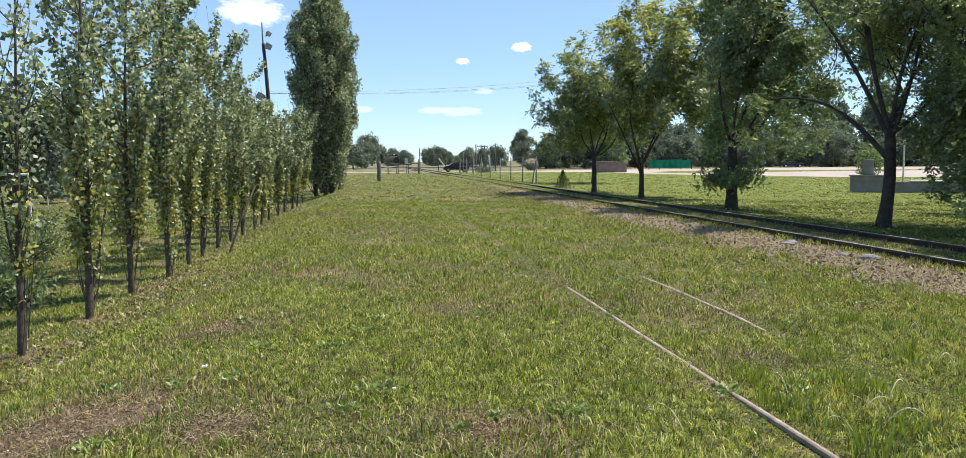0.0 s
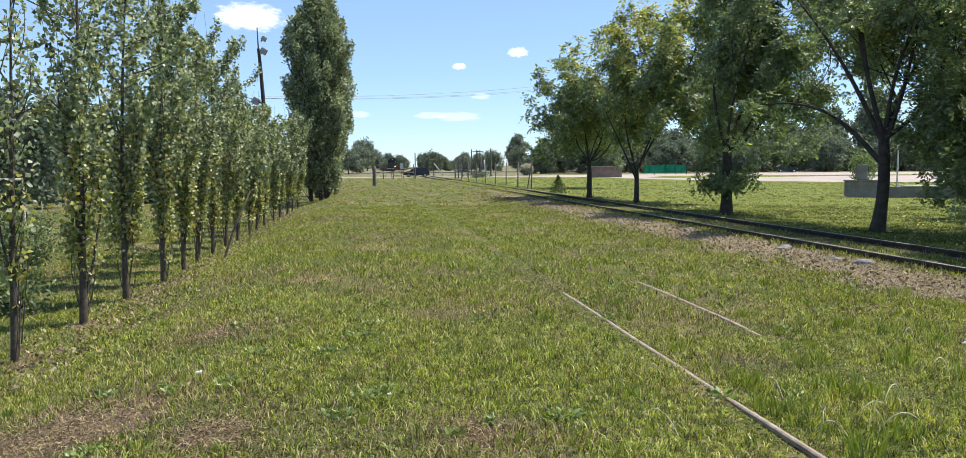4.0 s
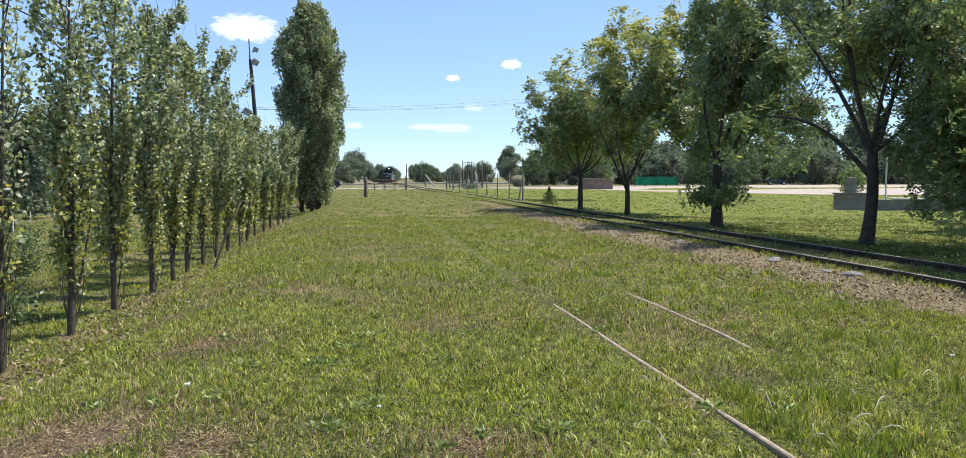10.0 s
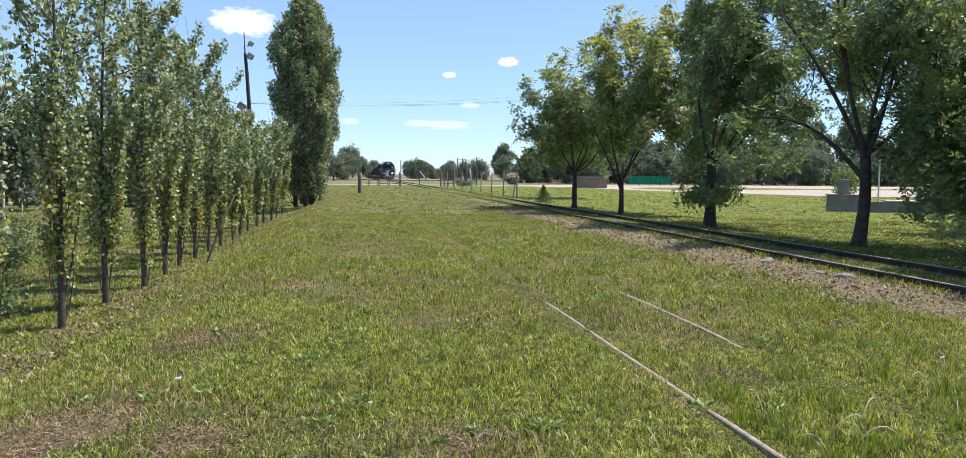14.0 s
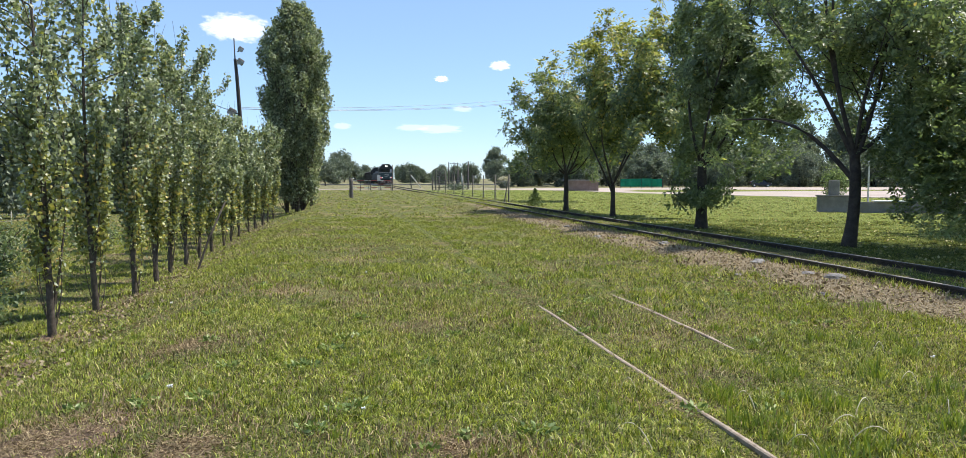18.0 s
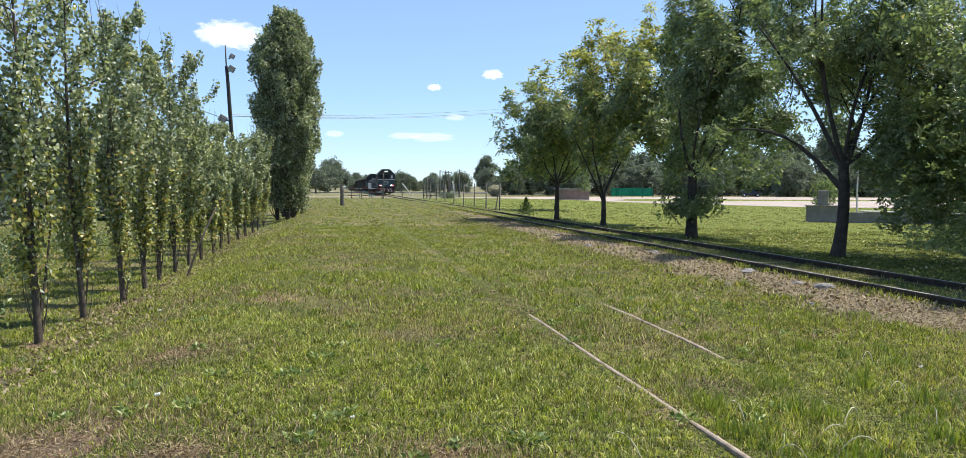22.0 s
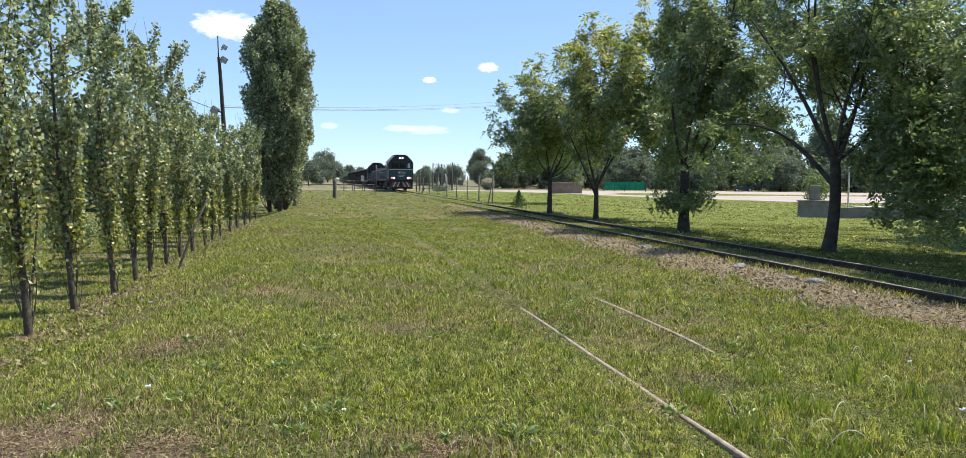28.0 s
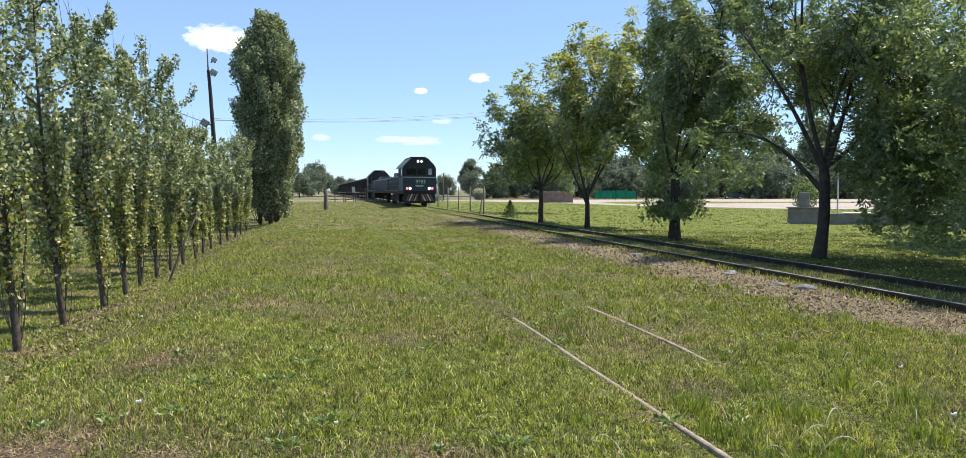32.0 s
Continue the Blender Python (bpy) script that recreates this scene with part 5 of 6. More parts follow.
for (x, z, s) in ((0.17, 8.55, 0.12), (0.14, 7.95, 0.16), (-0.3, 5.55, 0.19)):
    b = part("floodlight", box(bmesh.new(), -s, s, -0.1, 0.1, -s * 0.8, s * 0.8, 0.03), M_POLE, fl)
    b.matrix_basis = pose(x, -0.15, z, 25, 30, 10)
    l = part("lens", box(bmesh.new(), -s * 0.85, s * 0.85, -0.115, -0.1, -s * 0.65, s * 0.65), M_LENS, b)
    tb = Tubes(6)
    tb.add([(0, 0, z - 0.1), (x, -0.12, z)], [0.03, 0.03])
    tb.make("bracket", M_POLE, fl)


def cable(a, b, sag, label, r=0.014, steps=24, material=None):
    material = material or M_CABLE
    a, b = np.array(a, float), np.array(b, float)
    s = np.linspace(0, 1, steps)[:, None]
    p = a + (b - a) * s
    p[:, 2] -= sag * 4 * (s * (1 - s))[:, 0]
    tb = Tubes(5)
    tb.add(p, [r] * steps)
    return tagged(tb.make("overhead_cable", material), label, "cable", "overhead cables")


top = lz + POLE * 5.7
for dz, sg in ((0.0, 1.45), (0.14, 1.42), (0.6, 1.38)):
    cable((LX, LY, top + dz * 0.2), (43.0, 89.9, 14.1 + dz), sg, "thin grey overhead cable spanning between poles", 0.013, material=M_WIRE)
cable((LX, LY, top - 0.3), (-9.9, -11.6, 7.0), 0.65, "black overhead cable running behind the poplars", 0.02, 40)
cable((LX, LY, top - 0.55), (-37.7, 34.8, 6.8), 0.85, "black overhead cable leading to a building", 0.02)
nearp = empty("utility_pole", pose(-9.9, -11.6, float(ground_z(-9.9, -11.6)) - 0.05), "wooden utility pole carrying the cable behind the poplars", "utility pole", "utility poles")
tb = Tubes(8)
tb.add([(0, 0, 0), (0, 0, 8.2), (0, 0, 8.2)], [0.15, 0.11, 0])
tb.make("pole", M_POLE, nearp)
endp = empty("utility_pole", pose(43.0, 89.9, -0.15), "wooden utility pole among the trees", "utility pole", "utility poles")
tb = Tubes(8)
tb.add([(0, 0, 0), (0, 0, 15.4), (0, 0, 15.4)], [0.19, 0.13, 0])
tb.make("pole", M_POLE, endp)

# ---- lawn side: planter monument, wall, net, kiosk ----
mon = empty("stone_planter", pose(23.4, 35.9, float(ground_z(23.4, 35.9))), "low grey concrete planter wall with a pedestal", "planter", kind="")
mon.rotation_euler = (0, 0, radians(-24))
part("wall", box(bmesh.new(), 0, 1.9, -0.2, 0.2, -0.05, 0.78, 0.015), M_CONCRETE, mon)
part("wall", box(bmesh.new(), 1.9, 7.6, -0.2, 0.2, -0.05, 0.52, 0.015), M_CONCRETE, mon)
part("coping", box(bmesh.new(), -0.06, 1.96, -0.26, 0.26, 0.78, 0.85, 0.015), M_CONCRETE, mon)
part("coping", box(bmesh.new(), 2.6, 4.6, -0.3, 0.6, 0.524, 0.59, 0.015), M_WHITE, mon, "pale stone slab")
part("pedestal", box(bmesh.new(), 0.55, 1.0, -0.1, 0.35, 0.852, 1.6, 0.03), M_CONCRETE, mon, "pale square concrete pedestal")
part("block", box(bmesh.new(), 5.4, 6.6, -0.15, 0.25, 0.52, 0.9, 0.03), M_CONCRETE, mon)
part("flagpole", cyl(bmesh.new(), (2.35, 0.1, 0.5), (2.35, 0.1, 3.9), 0.04, sides=10), M_WHITE, mon, "thin white flagpole")
mon2 = empty("stone_bench", pose(30.6, 31.6, -0.2), "low grey concrete block beside the planter", "bench")
part("seat", box(bmesh.new(), -0.9, 0.9, -0.3, 0.3, 0.55, 0.7, 0.02), M_CONCRETE, mon2)
for sx in (-0.65, 0.65):
    part("leg", box(bmesh.new(), sx - 0.18, sx + 0.18, -0.25, 0.25, 0, 0.55, 0.02), M_CONCRETE, mon2)
gen = np.random.default_rng(12)
hedge = empty("planter_shrub", pose(24.3, 35.8, 0.6), "leafy green shrubs growing in the planter", "shrub")
P = gen.normal(size=(1500, 3)) * np.array([0.3, 0.25, 0.35]) + np.array([0.3, 0.45, 0.8])
V, F = leaves(P, 0.14, 0.04, 0.0, gen=gen)
bulk("foliage", V, F, M_ASH, hedge)["kind"] = "stuff"

net = empty("green_net_fence", pose(49.6, 122.0, -0.03, 0, 0, -14), "bright green shade-net fence beyond the forecourt", "fence")
for k in range(5):
    part("post", cyl(bmesh.new(), (-5 + k * 1.7, 0, 0), (-5 + k * 1.7, 0, 1.7), 0.05, sides=8), M_POLE, net)
for k in range(4):
    bm = bmesh.new()
    n = 8
    vs = [[bm.verts.new((-5 + k * 1.7 + 1.7 * i / n, 0.05 * math.sin(i * 1.4 + k) - 0.06, z)) for i in range(n + 1)] for z in (0.3, 0.9, 1.55 + 0.04 * (k % 3))]
    for a, b in zip(vs, vs[1:]):
        for i in range(n):
            bm.faces.new((a[i], a[i + 1], b[i + 1], b[i]))
    bmesh.ops.solidify(bm, geom=list(bm.faces), thickness=0.02)
    part("net_panel", bm, M_GREEN_NET, net)

kiosk = empty("brick_kiosk", pose(31.0, 100.0, -0.05, 0, 0, -12), "low brown masonry hut behind the trees", "building")
part("wall", box(bmesh.new(), -2.2, 2.2, 0, 2.4, 0, 1.35, 0.02), M_BRICK, kiosk)
part("roof", box(bmesh.new(), -2.4, 2.4, -0.2, 2.6, 1.35, 1.48, 0.02), M_CONCRETE, kiosk)
for i, (x, y, mt) in enumerate([(78, 138, M_CHROME), (110, 140, M_CAR)]):
    c = copy_thing(crossing_car, pose(x, y, 0.0, 0, 0, 160))
    tagged(c, "parked car far off under the trees", "car")

# yard fence and goal frame behind the poplars
yard = empty("yard_fence", pose(-16.5, 0, -0.78), "thin wire yard fence with pale posts behind the poplars", "fence")
for i in range(14):
    part("post", cyl(bmesh.new(), (0, 8 + i * 3.2, 0), (0, 8 + i * 3.2, 1.25), 0.03, sides=7), M_WHITE, yard)
for hz in (0.25, 0.55, 0.85, 1.15):
    part("wire", cyl(bmesh.new(), (0, 8, hz), (0, 49.6, hz), 0.008, sides=5), M_WIRE, yard)
goal = empty("metal_frame", pose(-13.2, 30.0, -0.78, 0, 0, 8), "pale metal goal frame on the lawn", "goal frame")
for x in (-1.1, 1.1):
    part("upright", cyl(bmesh.new(), (x, 0, 0), (x, 0, 2.0), 0.045, sides=9), M_WHITE, goal)
part("crossbar", cyl(bmesh.new(), (-1.1, 0, 2.0), (1.1, 0, 2.0), 0.045, sides=9), M_WHITE, goal)
shed = empty("blue_tank", pose(-17.5, 32.0, -0.78), "light blue covered pool tank in the yard", "tank")
part("body", cyl(bmesh.new(), (0, 0, 0), (0, 0, 1.3), 1.8, sides=28), M_CONCRETE, shed)
part("cover", cyl(bmesh.new(), (0, 0, 1.3), (0, 0, 1.9), 1.85, 0.5, sides=28), M_BLUE, shed, "light blue cover")


# ---- grass ----
def wave(x, y, k):
    """Soft patches from -1 to 1 at a scale of about k metres."""
    x, y = x / k, y / k
    return (np.sin(x * 2.1 + 1.3 * np.sin(y * 1.7)) + np.sin(y * 2.6 - 1.1 * np.sin(x * 2.3 + 1)) + np.sin((x + y) * 1.6 + 2)) / 3


# bare or straw-dry spots on the bank: x, y, radius
DRY = [(-2.4, 6.0, 0.9), (0.75, 4.9, 0.35), (-1.0, 5.2, 0.4), (0.4, 19, 1.4), (0.9, 9.0, 0.45), (4.3, 9.5, 0.8), (-1.6, 8.6, 0.7), (-2.6, 11.5, 0.8), (3.2, 6.2, 0.35), (1.3, 12.6, 0.5), (-1.2, 27, 1.2), (4.8, 15, 0.9), (2.57, 10.5, 0.22), (2.55, 11.2, 0.25), (2.53, 11.9, 0.25), (2.5, 12.6, 0.25), (-2.0, 5.6, 0.6), (-2.7, 5.0, 0.6)]


def dryness(x, y):
    d = np.zeros_like(x)
    for cx, cy, r in DRY:
        d = np.maximum(d, np.exp(-(((x - cx) / r) ** 2 + ((y - cy) / r) ** 2)))
    strip = smooth(6.2, 7.2, x + 0.6 * wave(x, y, 1.1)) * (1 - smooth(8.0, 8.4, x)) * (1 - smooth(32, 55, y))
    d = np.maximum(d, 0.95 * strip)
    return np.clip(np.maximum(d, 0.55 * smooth(0.15, 0.6, wave(x + 7, y, 1.6))), 0, 1)


def sector(n, r0, r1, power, a0=-29, a1=49):
    a = np.radians(rng.uniform(a0, a1, n))
    r = (rng.random(n) * (r1 ** power - r0 ** power) + r0 ** power) ** (1 / power)
    return r * np.sin(a), r * np.cos(a)


def clumped(n, r0, r1, power, k, spread, a0=-29, a1=49):
    """Blades in small tufts of k, with the tuft's own vigour."""
    cx, cy = sector(n // k, r0, r1, power, a0, a1)
    s = np.repeat(spread * np.sqrt(np.hypot(cx, cy) / 6), k)
    vigour = np.repeat(rng.uniform(0.45, 1.6, len(cx)), k)
    return np.repeat(cx, k) + rng.normal(size=len(s)) * s, np.repeat(cy, k) + rng.normal(size=len(s)) * s, vigour


def blades(x, y, h, w, bend=0.5, bent_over=True):
    """Grass blades at (x, y): three triangles each, or one where bent_over is off."""
    n = len(x)
    z = ground_z(x, y) - 0.005
    a = rng.uniform(0, 2 * np.pi, n)
    s = np.stack([np.cos(a), np.sin(a), np.zeros(n)], 1) * (w / 2)[:, None]
    b = rng.uniform(0, 2 * np.pi, n)
    k = rng.uniform(0.1, bend * 2, n) * h
    d = np.stack([np.cos(b) * k, np.sin(b) * k, np.zeros(n)], 1)
    P = np.stack([x, y, z], 1)
    up = np.stack([np.zeros(n), np.zeros(n), h], 1)
    i = None
    if bent_over:
        m = P + up * 0.6 + d * 0.35
        tip = P + up * (1 - 0.25 * (k / h).clip(0, 1))[:, None] + d
        V = np.stack([P - s, P + s, m + s * 0.8, m - s * 0.8, tip], 1).reshape(-1, 3)
        i = np.arange(n) * 5
        F = np.concatenate([np.stack(q, 1) for q in ((i, i + 1, i + 2), (i, i + 2, i + 3), (i + 3, i + 2, i + 4))], 1).reshape(-1, 3)
    else:
        V = np.stack([P - s, P + s, P + up + d], 1).reshape(-1, 3)
        i = np.arange(n) * 3
        F = np.stack([i, i + 1, i + 2], 1)
    return V, F


def lawn(name, label, n, r0, r1, power, h, w, bent_over, a0=-29, a1=49):
    x, y, vigour = clumped(n, r0, r1, power, 9, 0.028, a0, a1)
    on_track = (x > RAIL_N - 0.1) & (x < RAIL_F + 0.25)
    dry = dryness(x, y)
    shade_edge = (x < -5) & (rng.random(len(x)) < 0.3)
    keep = (rng.random(len(x)) > 0.95 * dry) & (~on_track | (rng.random(len(x)) < 0.18 + 0.5 * smooth(38, 56, y))) & ~shade_edge & (np.abs(x - 2.6) > 0.032) & (np.abs(x - 3.93) > 0.022)
    road = (x > 12) & (y > 0) & (x * 0.46 + y > 84) & ((x > 31) | (y > 100))
    keep &= ~road & (y < 112)
    x, y, dry, vigour = x[keep], y[keep], dry[keep], vigour[keep]
    lush = 0.75 + 0.55 * smooth(-0.2, 0.7, wave(x - 3, y + 5, 0.9))
    mow = np.where(x > 10.2, 0.6, 1.0)
    by_rail = np.minimum(smooth(0.05, 0.35, np.abs(x - 3.99)) + (y > 13), 1) * smooth(0.0, 0.3, np.abs(x - 2.55))
    hh = h * lush * mow * vigour * rng.uniform(0.45, 1.25, len(x)) * (0.45 + 0.55 * by_rail)
    ww = w * rng.uniform(0.7, 1.3, len(x))
    V, F = blades(x, y, hh, ww, 0.7, bent_over)
    straw = rng.random(len(x)) < (0.09 if bent_over else 0.04) + 0.7 * dry + 0.2 * smooth(0.12, 0.55, wave(x + 3, y - 2, 3.4)) * (1 - 0.5 * smooth(14, 30, y))
    kind = np.where(x > 10.4, np.where(rng.random(len(x)) < 0.97, 2, 0), np.where(straw, 1, np.where(rng.random(len(x)) < 0.1 + 0.6 * smooth(0.0, 0.5, wave(x - 5, y + 1, 2.6)) + 0.3 * smooth(12, 30, y), 3, 0)))
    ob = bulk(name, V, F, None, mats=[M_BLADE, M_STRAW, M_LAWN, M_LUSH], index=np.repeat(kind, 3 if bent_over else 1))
    return tagged(ob, label, "grass", kind="stuff")


lawn("grass_near", "short uneven mown grass with dry blades", 360000, 2.6, 11, 1.3, 0.056, 0.0076, True)
lawn("grass_middle", "short mown grass on the bank and lawn", 380000, 11, 34, 1.25, 0.068, 0.0155, False)
lawn("grass_far", "short mown grass towards the crossing", 130000, 34, 108, 1.4, 0.09, 0.034, False)
lawn("grass_underfoot", "short mown grass round the viewpoint", 40000, 0.05, 2.7, 1.7, 0.066, 0.0125, False, 0, 360)
lawn("grass_aside", "short mown grass on the rest of the bank", 150000, 2.6, 45, 1.3, 0.085, 0.024, False, 49, 331)


def tufts(name, label, spots, per, h, w, spread, material):
    X, Y, H = [], [], []
    for cx, cy, s in spots:
        k = int(per * s)
        X.append(cx + rng.normal(size=k) * spread * s)
        Y.append(cy + rng.normal(size=k) * spread * s)
        H.append(h * s * rng.uniform(0.5, 1.2, k))
    x, y, hh = np.concatenate(X), np.concatenate(Y), np.concatenate(H)
    clear_ = (np.abs(x - 2.54) > 0.13) & ((np.abs(x - 3.88) > 0.12) | (y > 13) | (y < 7))
    x, y, hh = x[clear_], y[clear_], hh[clear_]
    V, F = blades(x, y, hh, w * rng.uniform(0.7, 1.4, len(x)), 0.45, True)
    return tagged(bulk(name, V, F, material), label, "grass", kind="stuff")


spots = [(2.9, 5.6, 1.2), (2.7, 5.1, 1.1), (2.9, 4.2, 1.4), (3.3, 4.4, 1.2), (6.6, 8.9, 1.0), (4.0, 9.4, 0.8), (1.9, 5.5, 0.8), (3.5, 5.5, 1.3), (3.65, 5.2, 1.2), (3.9, 6.3, 0.9), (5.0, 7.6, 0.9), (4.7, 5.4, 1.2), (4.5, 6.0, 1.1), (5.3, 6.6, 1.1), (2.95, 5.0, 1.0), (1.3, 9.6, 0.7), (1.0, 7.3, 0.7), (5.6, 7.2, 0.9), (4.1, 4.6, 1.1)]
for _ in range(190):
    x, y = sector(1, 3.6, 17, 1.4)
    if x[0] < 7.5:
        spots.append((float(x[0]), float(y[0]), rng.uniform(0.35, 0.75) * (1.15 if x[0] > 1.4 else 0.8)))
for k in range(60):
    spots.append(((2.78, 4.1)[k % 2] + abs(rng.normal()) * 0.1, rng.uniform(3.8, 24), rng.uniform(0.3, 0.7)))
tufts("grass_tufts", "taller bright green grass tufts along the old rails", spots, 60, 0.155, 0.009, 0.07, M_TUFT)
mid_x, mid_y = sector(900, 9, 40, 1.2)
mid_spots = [(float(a), float(b), rng.uniform(0.45, 1.0)) for a, b in zip(mid_x, mid_y) if a < 7.2]
tufts("grass_tussocks", "short tussocks standing out of the mown grass", mid_spots, 40, 0.1, 0.016, 0.1, M_LUSH)
edge = [(RAIL_N + rng.normal() * 0.13 - 0.08, rng.uniform(9, 70), rng.uniform(0.4, 0.9)) for _ in range(420)] + [(9.2 + rng.normal() * 0.35, rng.uniform(10, 60), rng.uniform(0.3, 0.7)) for _ in range(200)] + [(RAIL_F + 0.2 + rng.normal() * 0.12, rng.uniform(11, 60), rng.uniform(0.4, 0.8)) for _ in range(120)]
tufts("rail_weeds", "weeds and grass growing against the live rails", edge, 30, 0.14, 0.014, 0.14, M_BLADE)

# long dry blades arching out of the tufts
arch = Tubes(4)
for k, (x, y) in enumerate(((3.2, 4.5), (3.35, 4.9), (2.9, 4.3), (3.6, 5.0), (4.2, 4.8), (3.0, 5.3), (4.6, 5.6), (2.2, 6.0), (5.2, 6.8), (1.9, 4.6))):
    a, r, h = rng.uniform(0, 6.28), rng.uniform(0.2, 0.34), rng.uniform(0.08, 0.17)
    z = float(ground_z(x, y))
    arch.add([(x + math.cos(a) * r * f, y + math.sin(a) * r * f, z + h * 4 * f * (1 - f) * 0.9 + 0.02) for f in np.linspace(0, 0.9, 7)], [0.003, 0.0042, 0.0045, 0.004, 0.0035, 0.003, 0.001])
tagged(arch.make("dry_grass_stalks", M_PLUME), "long pale dry grass blades arching over the tufts", "grass", kind="stuff")

# dead litter beside the track and on the bare spots
n = 30000
x = np.concatenate([rng.uniform(5.4, 8.4, n // 2), np.concatenate([rng.normal(cx, r * 0.6, int(900 * r)) for cx, cy, r in DRY])])
y = np.concatenate([8 + 40 * rng.random(n // 2) ** 1.6, np.concatenate([rng.normal(cy, r * 0.6, int(900 * r)) for cx, cy, r in DRY])])
P = np.stack([x, y, ground_z(x, y) + 0.012], 1)
flat = np.stack([rng.normal(size=len(x)) * 3, rng.normal(size=len(x)) * 3, np.zeros(len(x))], 1)
size = np.where(np.arange(len(x)) < n // 2, 1.0, 0.6)
V, F = leaves(P, 0.08 * size, 0.006 * size, 0.0, up=flat * rng.uniform(0.3, 1.0, (len(x), 1)))
tagged(bulk("dry_litter", V, F, M_STRAW), "dead grass and twigs littering the track side", "litter", kind="stuff")

# fine straw over the bare soil
X, Y = [], []
for cx, cy, r in ((-2.2, 5.9, 0.55), (-2.7, 5.2, 0.4), (-1.0, 5.15, 0.25), (0.7, 4.9, 0.25), (-1.6, 8.6, 0.3)):
    k = int(7000 * r)
    X.append(rng.normal(cx, r * 0.55, k))
    Y.append(rng.normal(cy, r * 0.6, k))
x, y = np.concatenate(X), np.concatenate(Y)
P = np.stack([x, y, ground_z(x, y) + rng.uniform(0.012, 0.024, len(x))], 1)
flat = np.stack([rng.normal(size=len(x)) * 3, rng.normal(size=len(x)) * 3, np.zeros(len(x))], 1)
V, F = leaves(P, 0.048, 0.003, 0.0, up=flat * 0.6)
tagged(bulk("dry_litter", V, F, M_STRAW), "fine dead straw lying on the bare soil", "litter", kind="stuff")

n = 1700
x, y = rng.normal(7.3, 0.7, n), 9 + 30 * rng.random(n) ** 1.4
P = np.stack([x, y, ground_z(x, y) + 0.015], 1)
V, F = leaves(P, 0.075, 0.02, 0.0, up=np.stack([rng.normal(size=n) * 1.5, rng.normal(size=n) * 1.5, np.abs(rng.normal(size=n))], 1))
M_DEAD = leafy("dead_leaf", [(0.0, (0.12, 0.085, 0.055)), (0.6, (0.29, 0.21, 0.14)), (1.0, (0.48, 0.4, 0.29))], 0.8, 0.1)
tagged(bulk("dead_leaves", V, F, M_DEAD), "brown dead leaves lying beside the rails", "leaves", kind="stuff")

n = 5200
x, y = rng.normal(-3.95, 0.42, n), 8 + 34 * rng.random(n) ** 1.3
P = np.stack([x, y, ground_z(x, y) + 0.02], 1)
V, F = leaves(P, 0.06, 0.02, 0.0, up=np.stack([rng.normal(size=n) * 2, rng.normal(size=n) * 2, np.abs(rng.normal(size=n)) * 0.6], 1))
tagged(bulk("dead_leaves", V, F, M_DEAD), "brown dead leaves lying at the poplars' feet", "leaves", kind="stuff")

# fallen leaves on the lawn
n = 5200
x = 10.6 + 24 * rng.random(n) ** 1.3
y = rng.uniform(10, 62, n)
P = np.stack([x, y, ground_z(x, y) + 0.045], 1)
flat = np.stack([rng.normal(size=n) * 3, rng.normal(size=n) * 3, np.zeros(n)], 1)
V, F = leaves(P, 0.09, 0.028, 0.0, up=flat)
M_FALLEN = leafy("fallen_leaf", [(0.0, (0.28, 0.24, 0.08)), (0.6, (0.45, 0.4, 0.16)), (1.0, (0.55, 0.5, 0.3))], 0.6, 0.2)
tagged(bulk("fallen_leaves", V, F, M_FALLEN), "yellow fallen leaves scattered on the lawn", "leaves", kind="stuff")
n = 520
x, y = sector(n, 3.4, 16, 1.3)
P = np.stack([x, y, ground_z(x, y) + 0.05], 1)
V, F = leaves(P, 0.034, 0.009, 0.0, up=np.stack([rng.normal(size=n) * 2, rng.normal(size=n) * 2, np.zeros(n)], 1))
tagged(bulk("fallen_leaves", V, F, M_FALLEN), "pale fallen leaves scattered on the bank", "leaves", kind="stuff")


# broad-leaved weeds and white flowers
WV, WF, wn_ = [], [], 0
weeds = [(0.01, 8.37, 1.1), (-0.38, 7.23, 1.2), (0.05, 5.89, 1.5), (-1.09, 6.25, 1.0), (-2.11, 6.6, 0.7), (-1.73, 4.99, 0.9), (-0.21, 5.4, 0.9), (2.28, 14.06, 0.8), (3.37, 10.54, 0.7)]
for i in range(34):
    x, y = sector(1, 3.8, 13, 1.3)
    if x[0] < 6:
        weeds.append((float(x[0]), float(y[0]), rng.uniform(0.5, 1.0)))
for i, (x, y, s) in enumerate(weeds):
    gen = np.random.default_rng(200 + i)
    k = int(60 * s)
    a = gen.uniform(0, 2 * np.pi, k)
    out = np.stack([np.cos(a) * 2.2, np.sin(a) * 2.2, gen.uniform(0.3, 1.4, k)], 1)
    r = gen.uniform(0.0, 0.13 * s, k)
    V, F = leaves(np.stack([x + np.cos(a) * r, y + np.sin(a) * r, float(ground_z(x, y)) + gen.uniform(0.01, 0.05, k)], 1), 0.052, 0.014, 0.0, up=out, gen=gen)
    WV.append(V)
    WF.append(F + wn_)
    wn_ += len(V)
tagged(bulk("weed_growth", np.concatenate(WV), np.concatenate(WF), M_WEED), "low broad-leaved weeds growing in the grass", "weeds", kind="stuff")


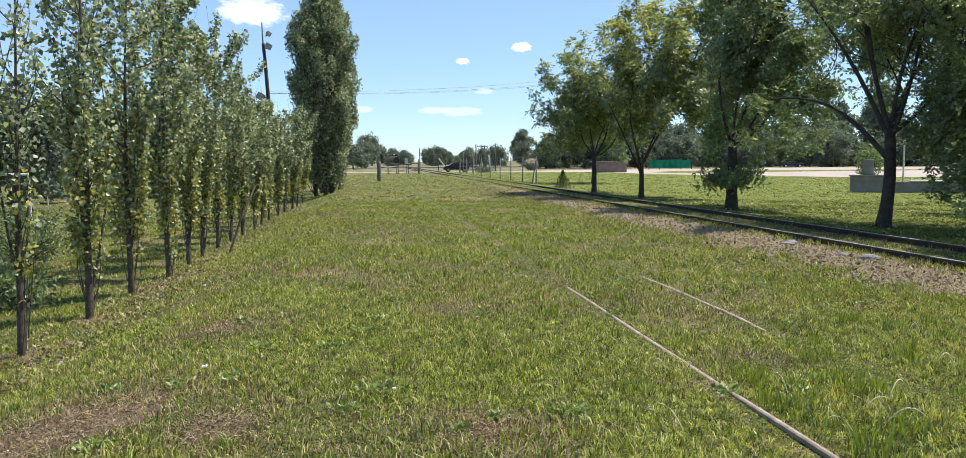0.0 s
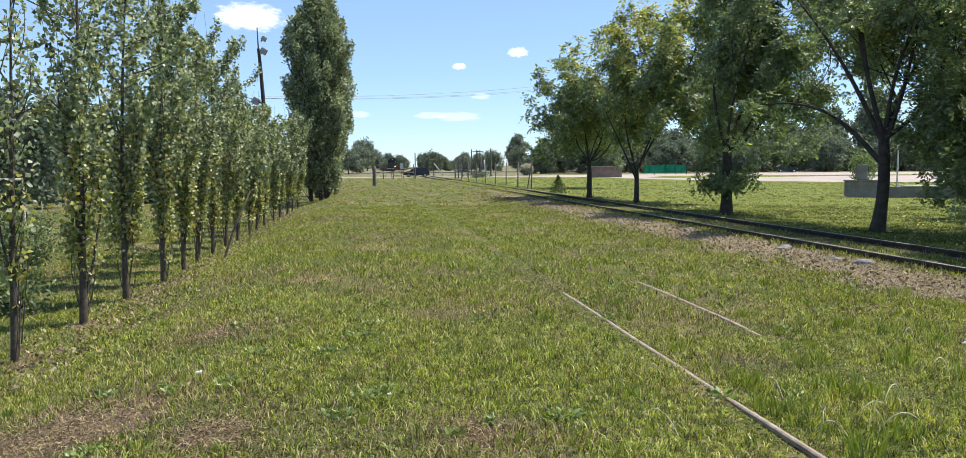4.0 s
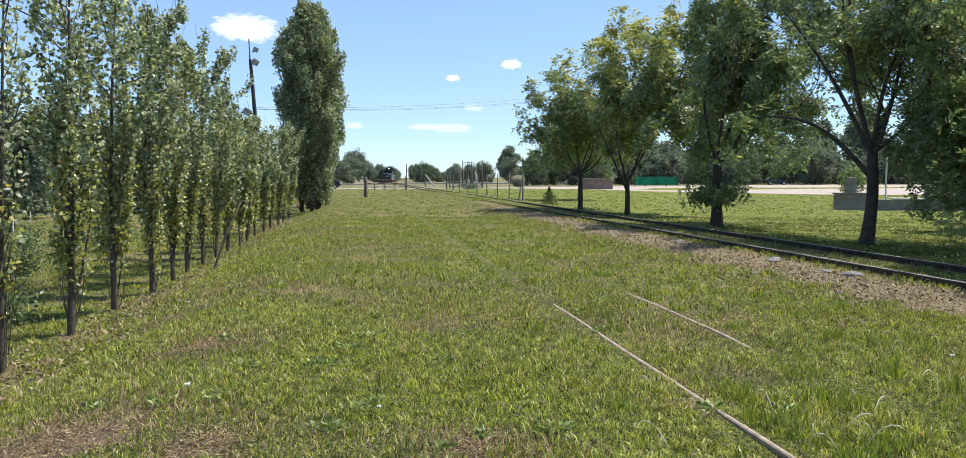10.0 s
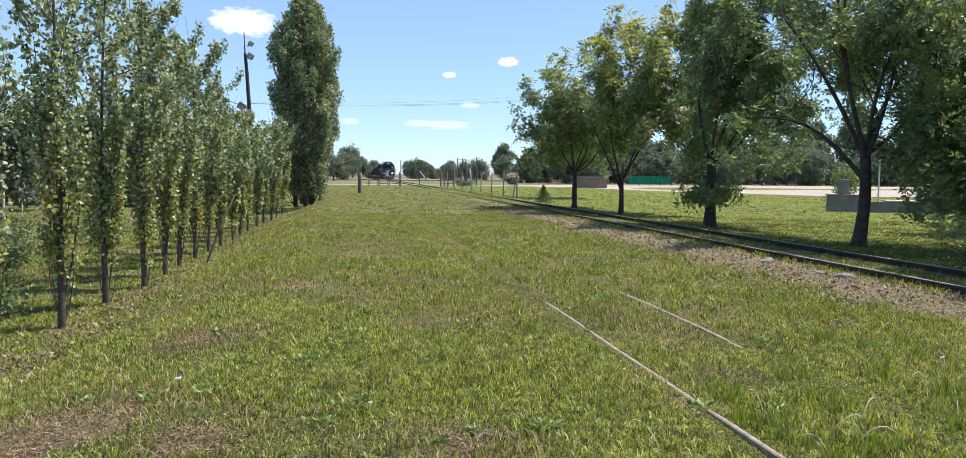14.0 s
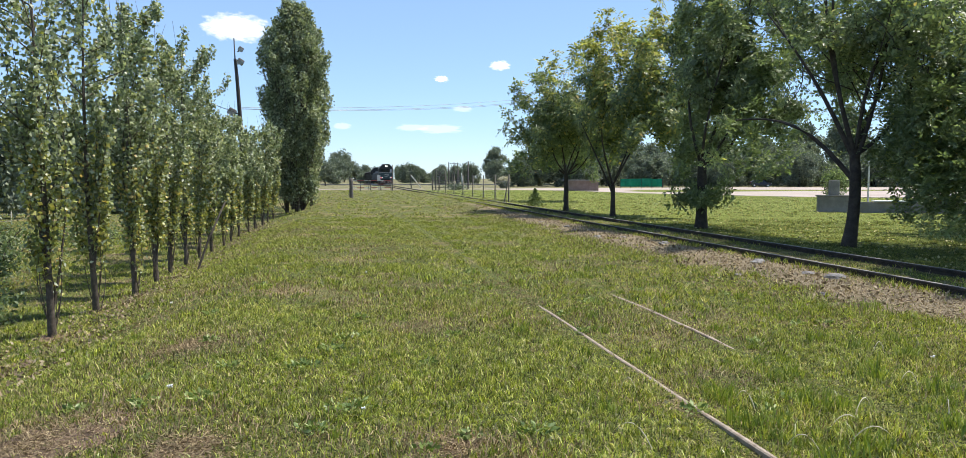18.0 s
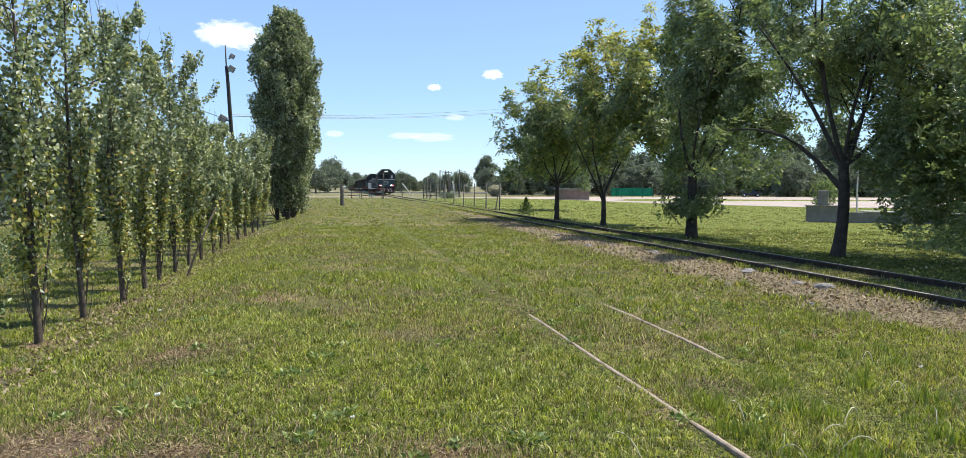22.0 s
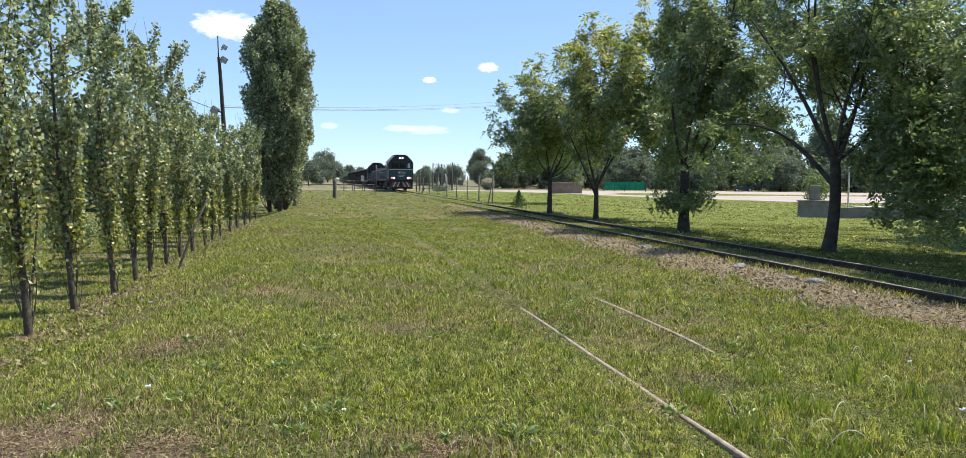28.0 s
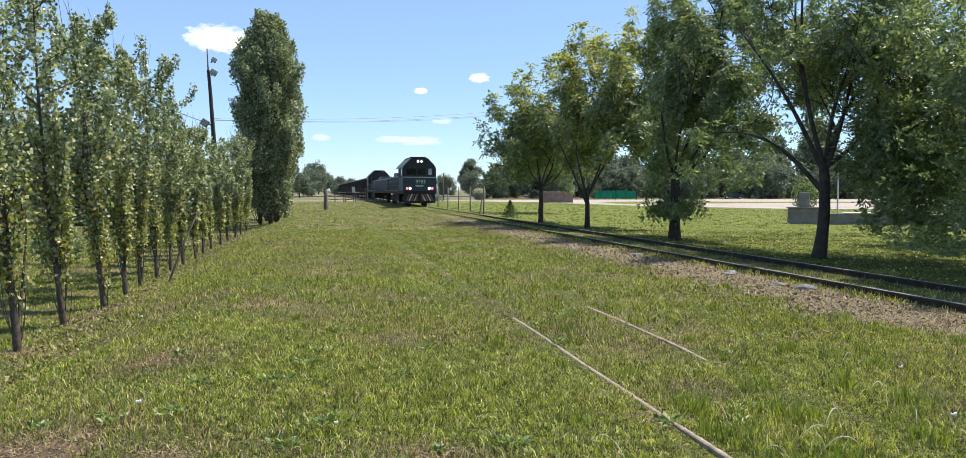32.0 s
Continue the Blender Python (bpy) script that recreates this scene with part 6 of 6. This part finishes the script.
def flower(x, y, s=1.0):
    t = empty("white_flower", pose(x, y, float(ground_z(x, y))), "small white flower head in the grass", "flower", "white flowers")
    part("stem", cyl(bmesh.new(), (0, 0, 0), (0, 0, 0.07), 0.003, sides=5), M_TUFT, t)
    bm = bmesh.new()
    for i in range(9):
        a = i * 2.4
        bmesh.ops.create_icosphere(bm, subdivisions=1, radius=0.011, matrix=Matrix.Translation((math.cos(a) * 0.018, math.sin(a) * 0.018, 0.078 + 0.008 * (i % 3))))
    part("petals", bm, M_FLOWER, t)
    t.scale = (s, s, s)


for x, y, s in [(-1.38, 6.53, 0.9), (0.13, 5.78, 0.6), (-2.64, 12.75, 0.8), (0.39, 14.16, 0.7), (4.6, 4.9, 0.8), (5.4, 6.4, 0.7)]:
    flower(x, y, s)

# pale stones by the track
for i in range(16):
    bm = bmesh.new()
    bmesh.ops.create_icosphere(bm, subdivisions=2, radius=1)
    gen = np.random.default_rng(400 + i)
    for v in bm.verts:
        v.co *= 1 + 0.18 * gen.normal()
    x, y = gen.uniform(6.6, 8.2), gen.uniform(9.5, 30)
    ob = part("stone", bm, M_CONCRETE)
    s = gen.uniform(0.04, 0.12)
    ob.matrix_basis = pose(x, y, float(ground_z(x, y)) + s * 0.15, 0, 0, gen.uniform(0, 360)) @ Matrix.Diagonal((s * 1.5, s, s * 0.5, 1))
    tagged(ob, "pale flat stone lying beside the rail", "stone", "stones")


# ---- clouds ----
def cloud_material(k):
    m, nt, bsdf, out = tree_of("cloud_vapour")
    co = nt.nodes.new("ShaderNodeTexCoord").outputs["Object"]
    mp = node(nt, "ShaderNodeMapping")
    mp.inputs["Location"].default_value = (k * 3.7, k * 1.3, 0)
    nt.links.new(co, mp.inputs["Vector"])
    nz = nt.nodes.new("ShaderNodeTexNoise")
    nz.inputs["Scale"].default_value, nz.inputs["Detail"].default_value, nz.inputs["Roughness"].default_value = 2.2, 7, 0.6
    nt.links.new(mp.outputs[0], nz.inputs["Vector"])
    ln = nt.nodes.new("ShaderNodeVectorMath")
    ln.operation = "LENGTH"
    nt.links.new(co, ln.inputs[0])
    a = nt.nodes.new("ShaderNodeMath")
    a.operation = "MULTIPLY_ADD"
    nt.links.new(nz.outputs["Fac"], a.inputs[0])
    a.inputs[1].default_value = -1.5
    nt.links.new(ln.outputs["Value"], a.inputs[2])
    fac = ramp(nt, a.outputs[0], [(0.0, (1, 1, 1)), (0.0001, (1, 1, 1)), (0.2, (0.5, 0.5, 0.5)), (0.5, (0, 0, 0))] if k < 3 else [(0.0, (0.3, 0.3, 0.3)), (0.35, (0, 0, 0))])
    em = node(nt, "ShaderNodeEmission", Strength=CLOUD_LIGHT)
    em.inputs["Color"].default_value = (1.0, 1.0, 1.0, 1)
    tr = nt.nodes.new("ShaderNodeBsdfTransparent")
    mx = nt.nodes.new("ShaderNodeMixShader")
    nt.links.new(fac, mx.inputs[0])
    nt.links.new(tr.outputs[0], mx.inputs[1])
    nt.links.new(em.outputs[0], mx.inputs[2])
    nt.links.new(mx.outputs[0], out.inputs["Surface"])
    return m


CLOUD_LIGHT = 1.0
clouds = []
# bearing and height in degrees, half width and half height in metres, drift in metres
for k, (az, el, w, h, drift) in enumerate([(-7.9, 10.2, 84, 36, 60), (10.9, 8.05, 28, 13, 30), (6.7, 7.1, 19, 9, 30), (6.6, 3.55, 70, 14, 30), (4.6, 3.65, 50, 11, 30), (-0.4, 3.7, 28, 10, 30), (8.2, 5.0, 30, 10, 30)]):
    D = 2500
    bm = bmesh.new()
    bmesh.ops.create_grid(bm, x_segments=1, y_segments=1, size=1.4)
    c = part("backdrop_cloud", bm, cloud_material(k))
    tagged(c, "small white cumulus cloud in the blue sky", "cloud", kind="structure")
    p = Vector((math.sin(radians(az)) * D, math.cos(radians(az)) * D, 1.6 + math.tan(radians(el)) * D))
    c.scale = (w, h, 1)
    clouds.append((c, p, az, drift))


# ---- what moves ----
def loco_y(t):
    return 313.0 - 8.4 * t + 0.027 * t * t


CAR_AT = [(0, 12.6), (2, 9.6), (4.5, 6.8), (5, 6.1), (8, 0.0), (9, -1.9), (10, -4.4), (12, -10), (16, -24), (20, -40), (24, -56), (28, -72), (32, -88)]


def motions():
    for ob, back, turn in train:
        walk(ob, [(t, pose(9.2, loco_y(t) + back, 0.105, 0, 0, turn)) for t in (0, 4, 8, 12, 16, 20, 24, 28, 32)])
    walk(crossing_car, [(t, pose(x, 117.5 - 0.02 * x, 0.0)) for t, x in CAR_AT])
    for i, (tree, amount) in enumerate(swaying):
        base = tree.matrix_basis.copy()
        rows = []
        for k in range(33):
            gust = -1.1 + 3.1 * math.cos((k - 6) * 2 * math.pi / 50) + 0.7 * math.sin(k * 1.25 + i * 0.8)
            rows.append((k, base @ pose(0, 0, 0, 0.35 * amount * math.sin(k * 0.9 + i), gust * amount * 0.8, 0)))
        walk(tree, rows)
    for c, p, az, drift in clouds:
        side = Vector((math.cos(radians(az)), -math.sin(radians(az)), 0))
        walk(c, [(t, Matrix.Translation(p + side * drift * t / 32) @ pose(0, 0, 0, 90, 0, -az)) for t in (0, 32)])


motions()
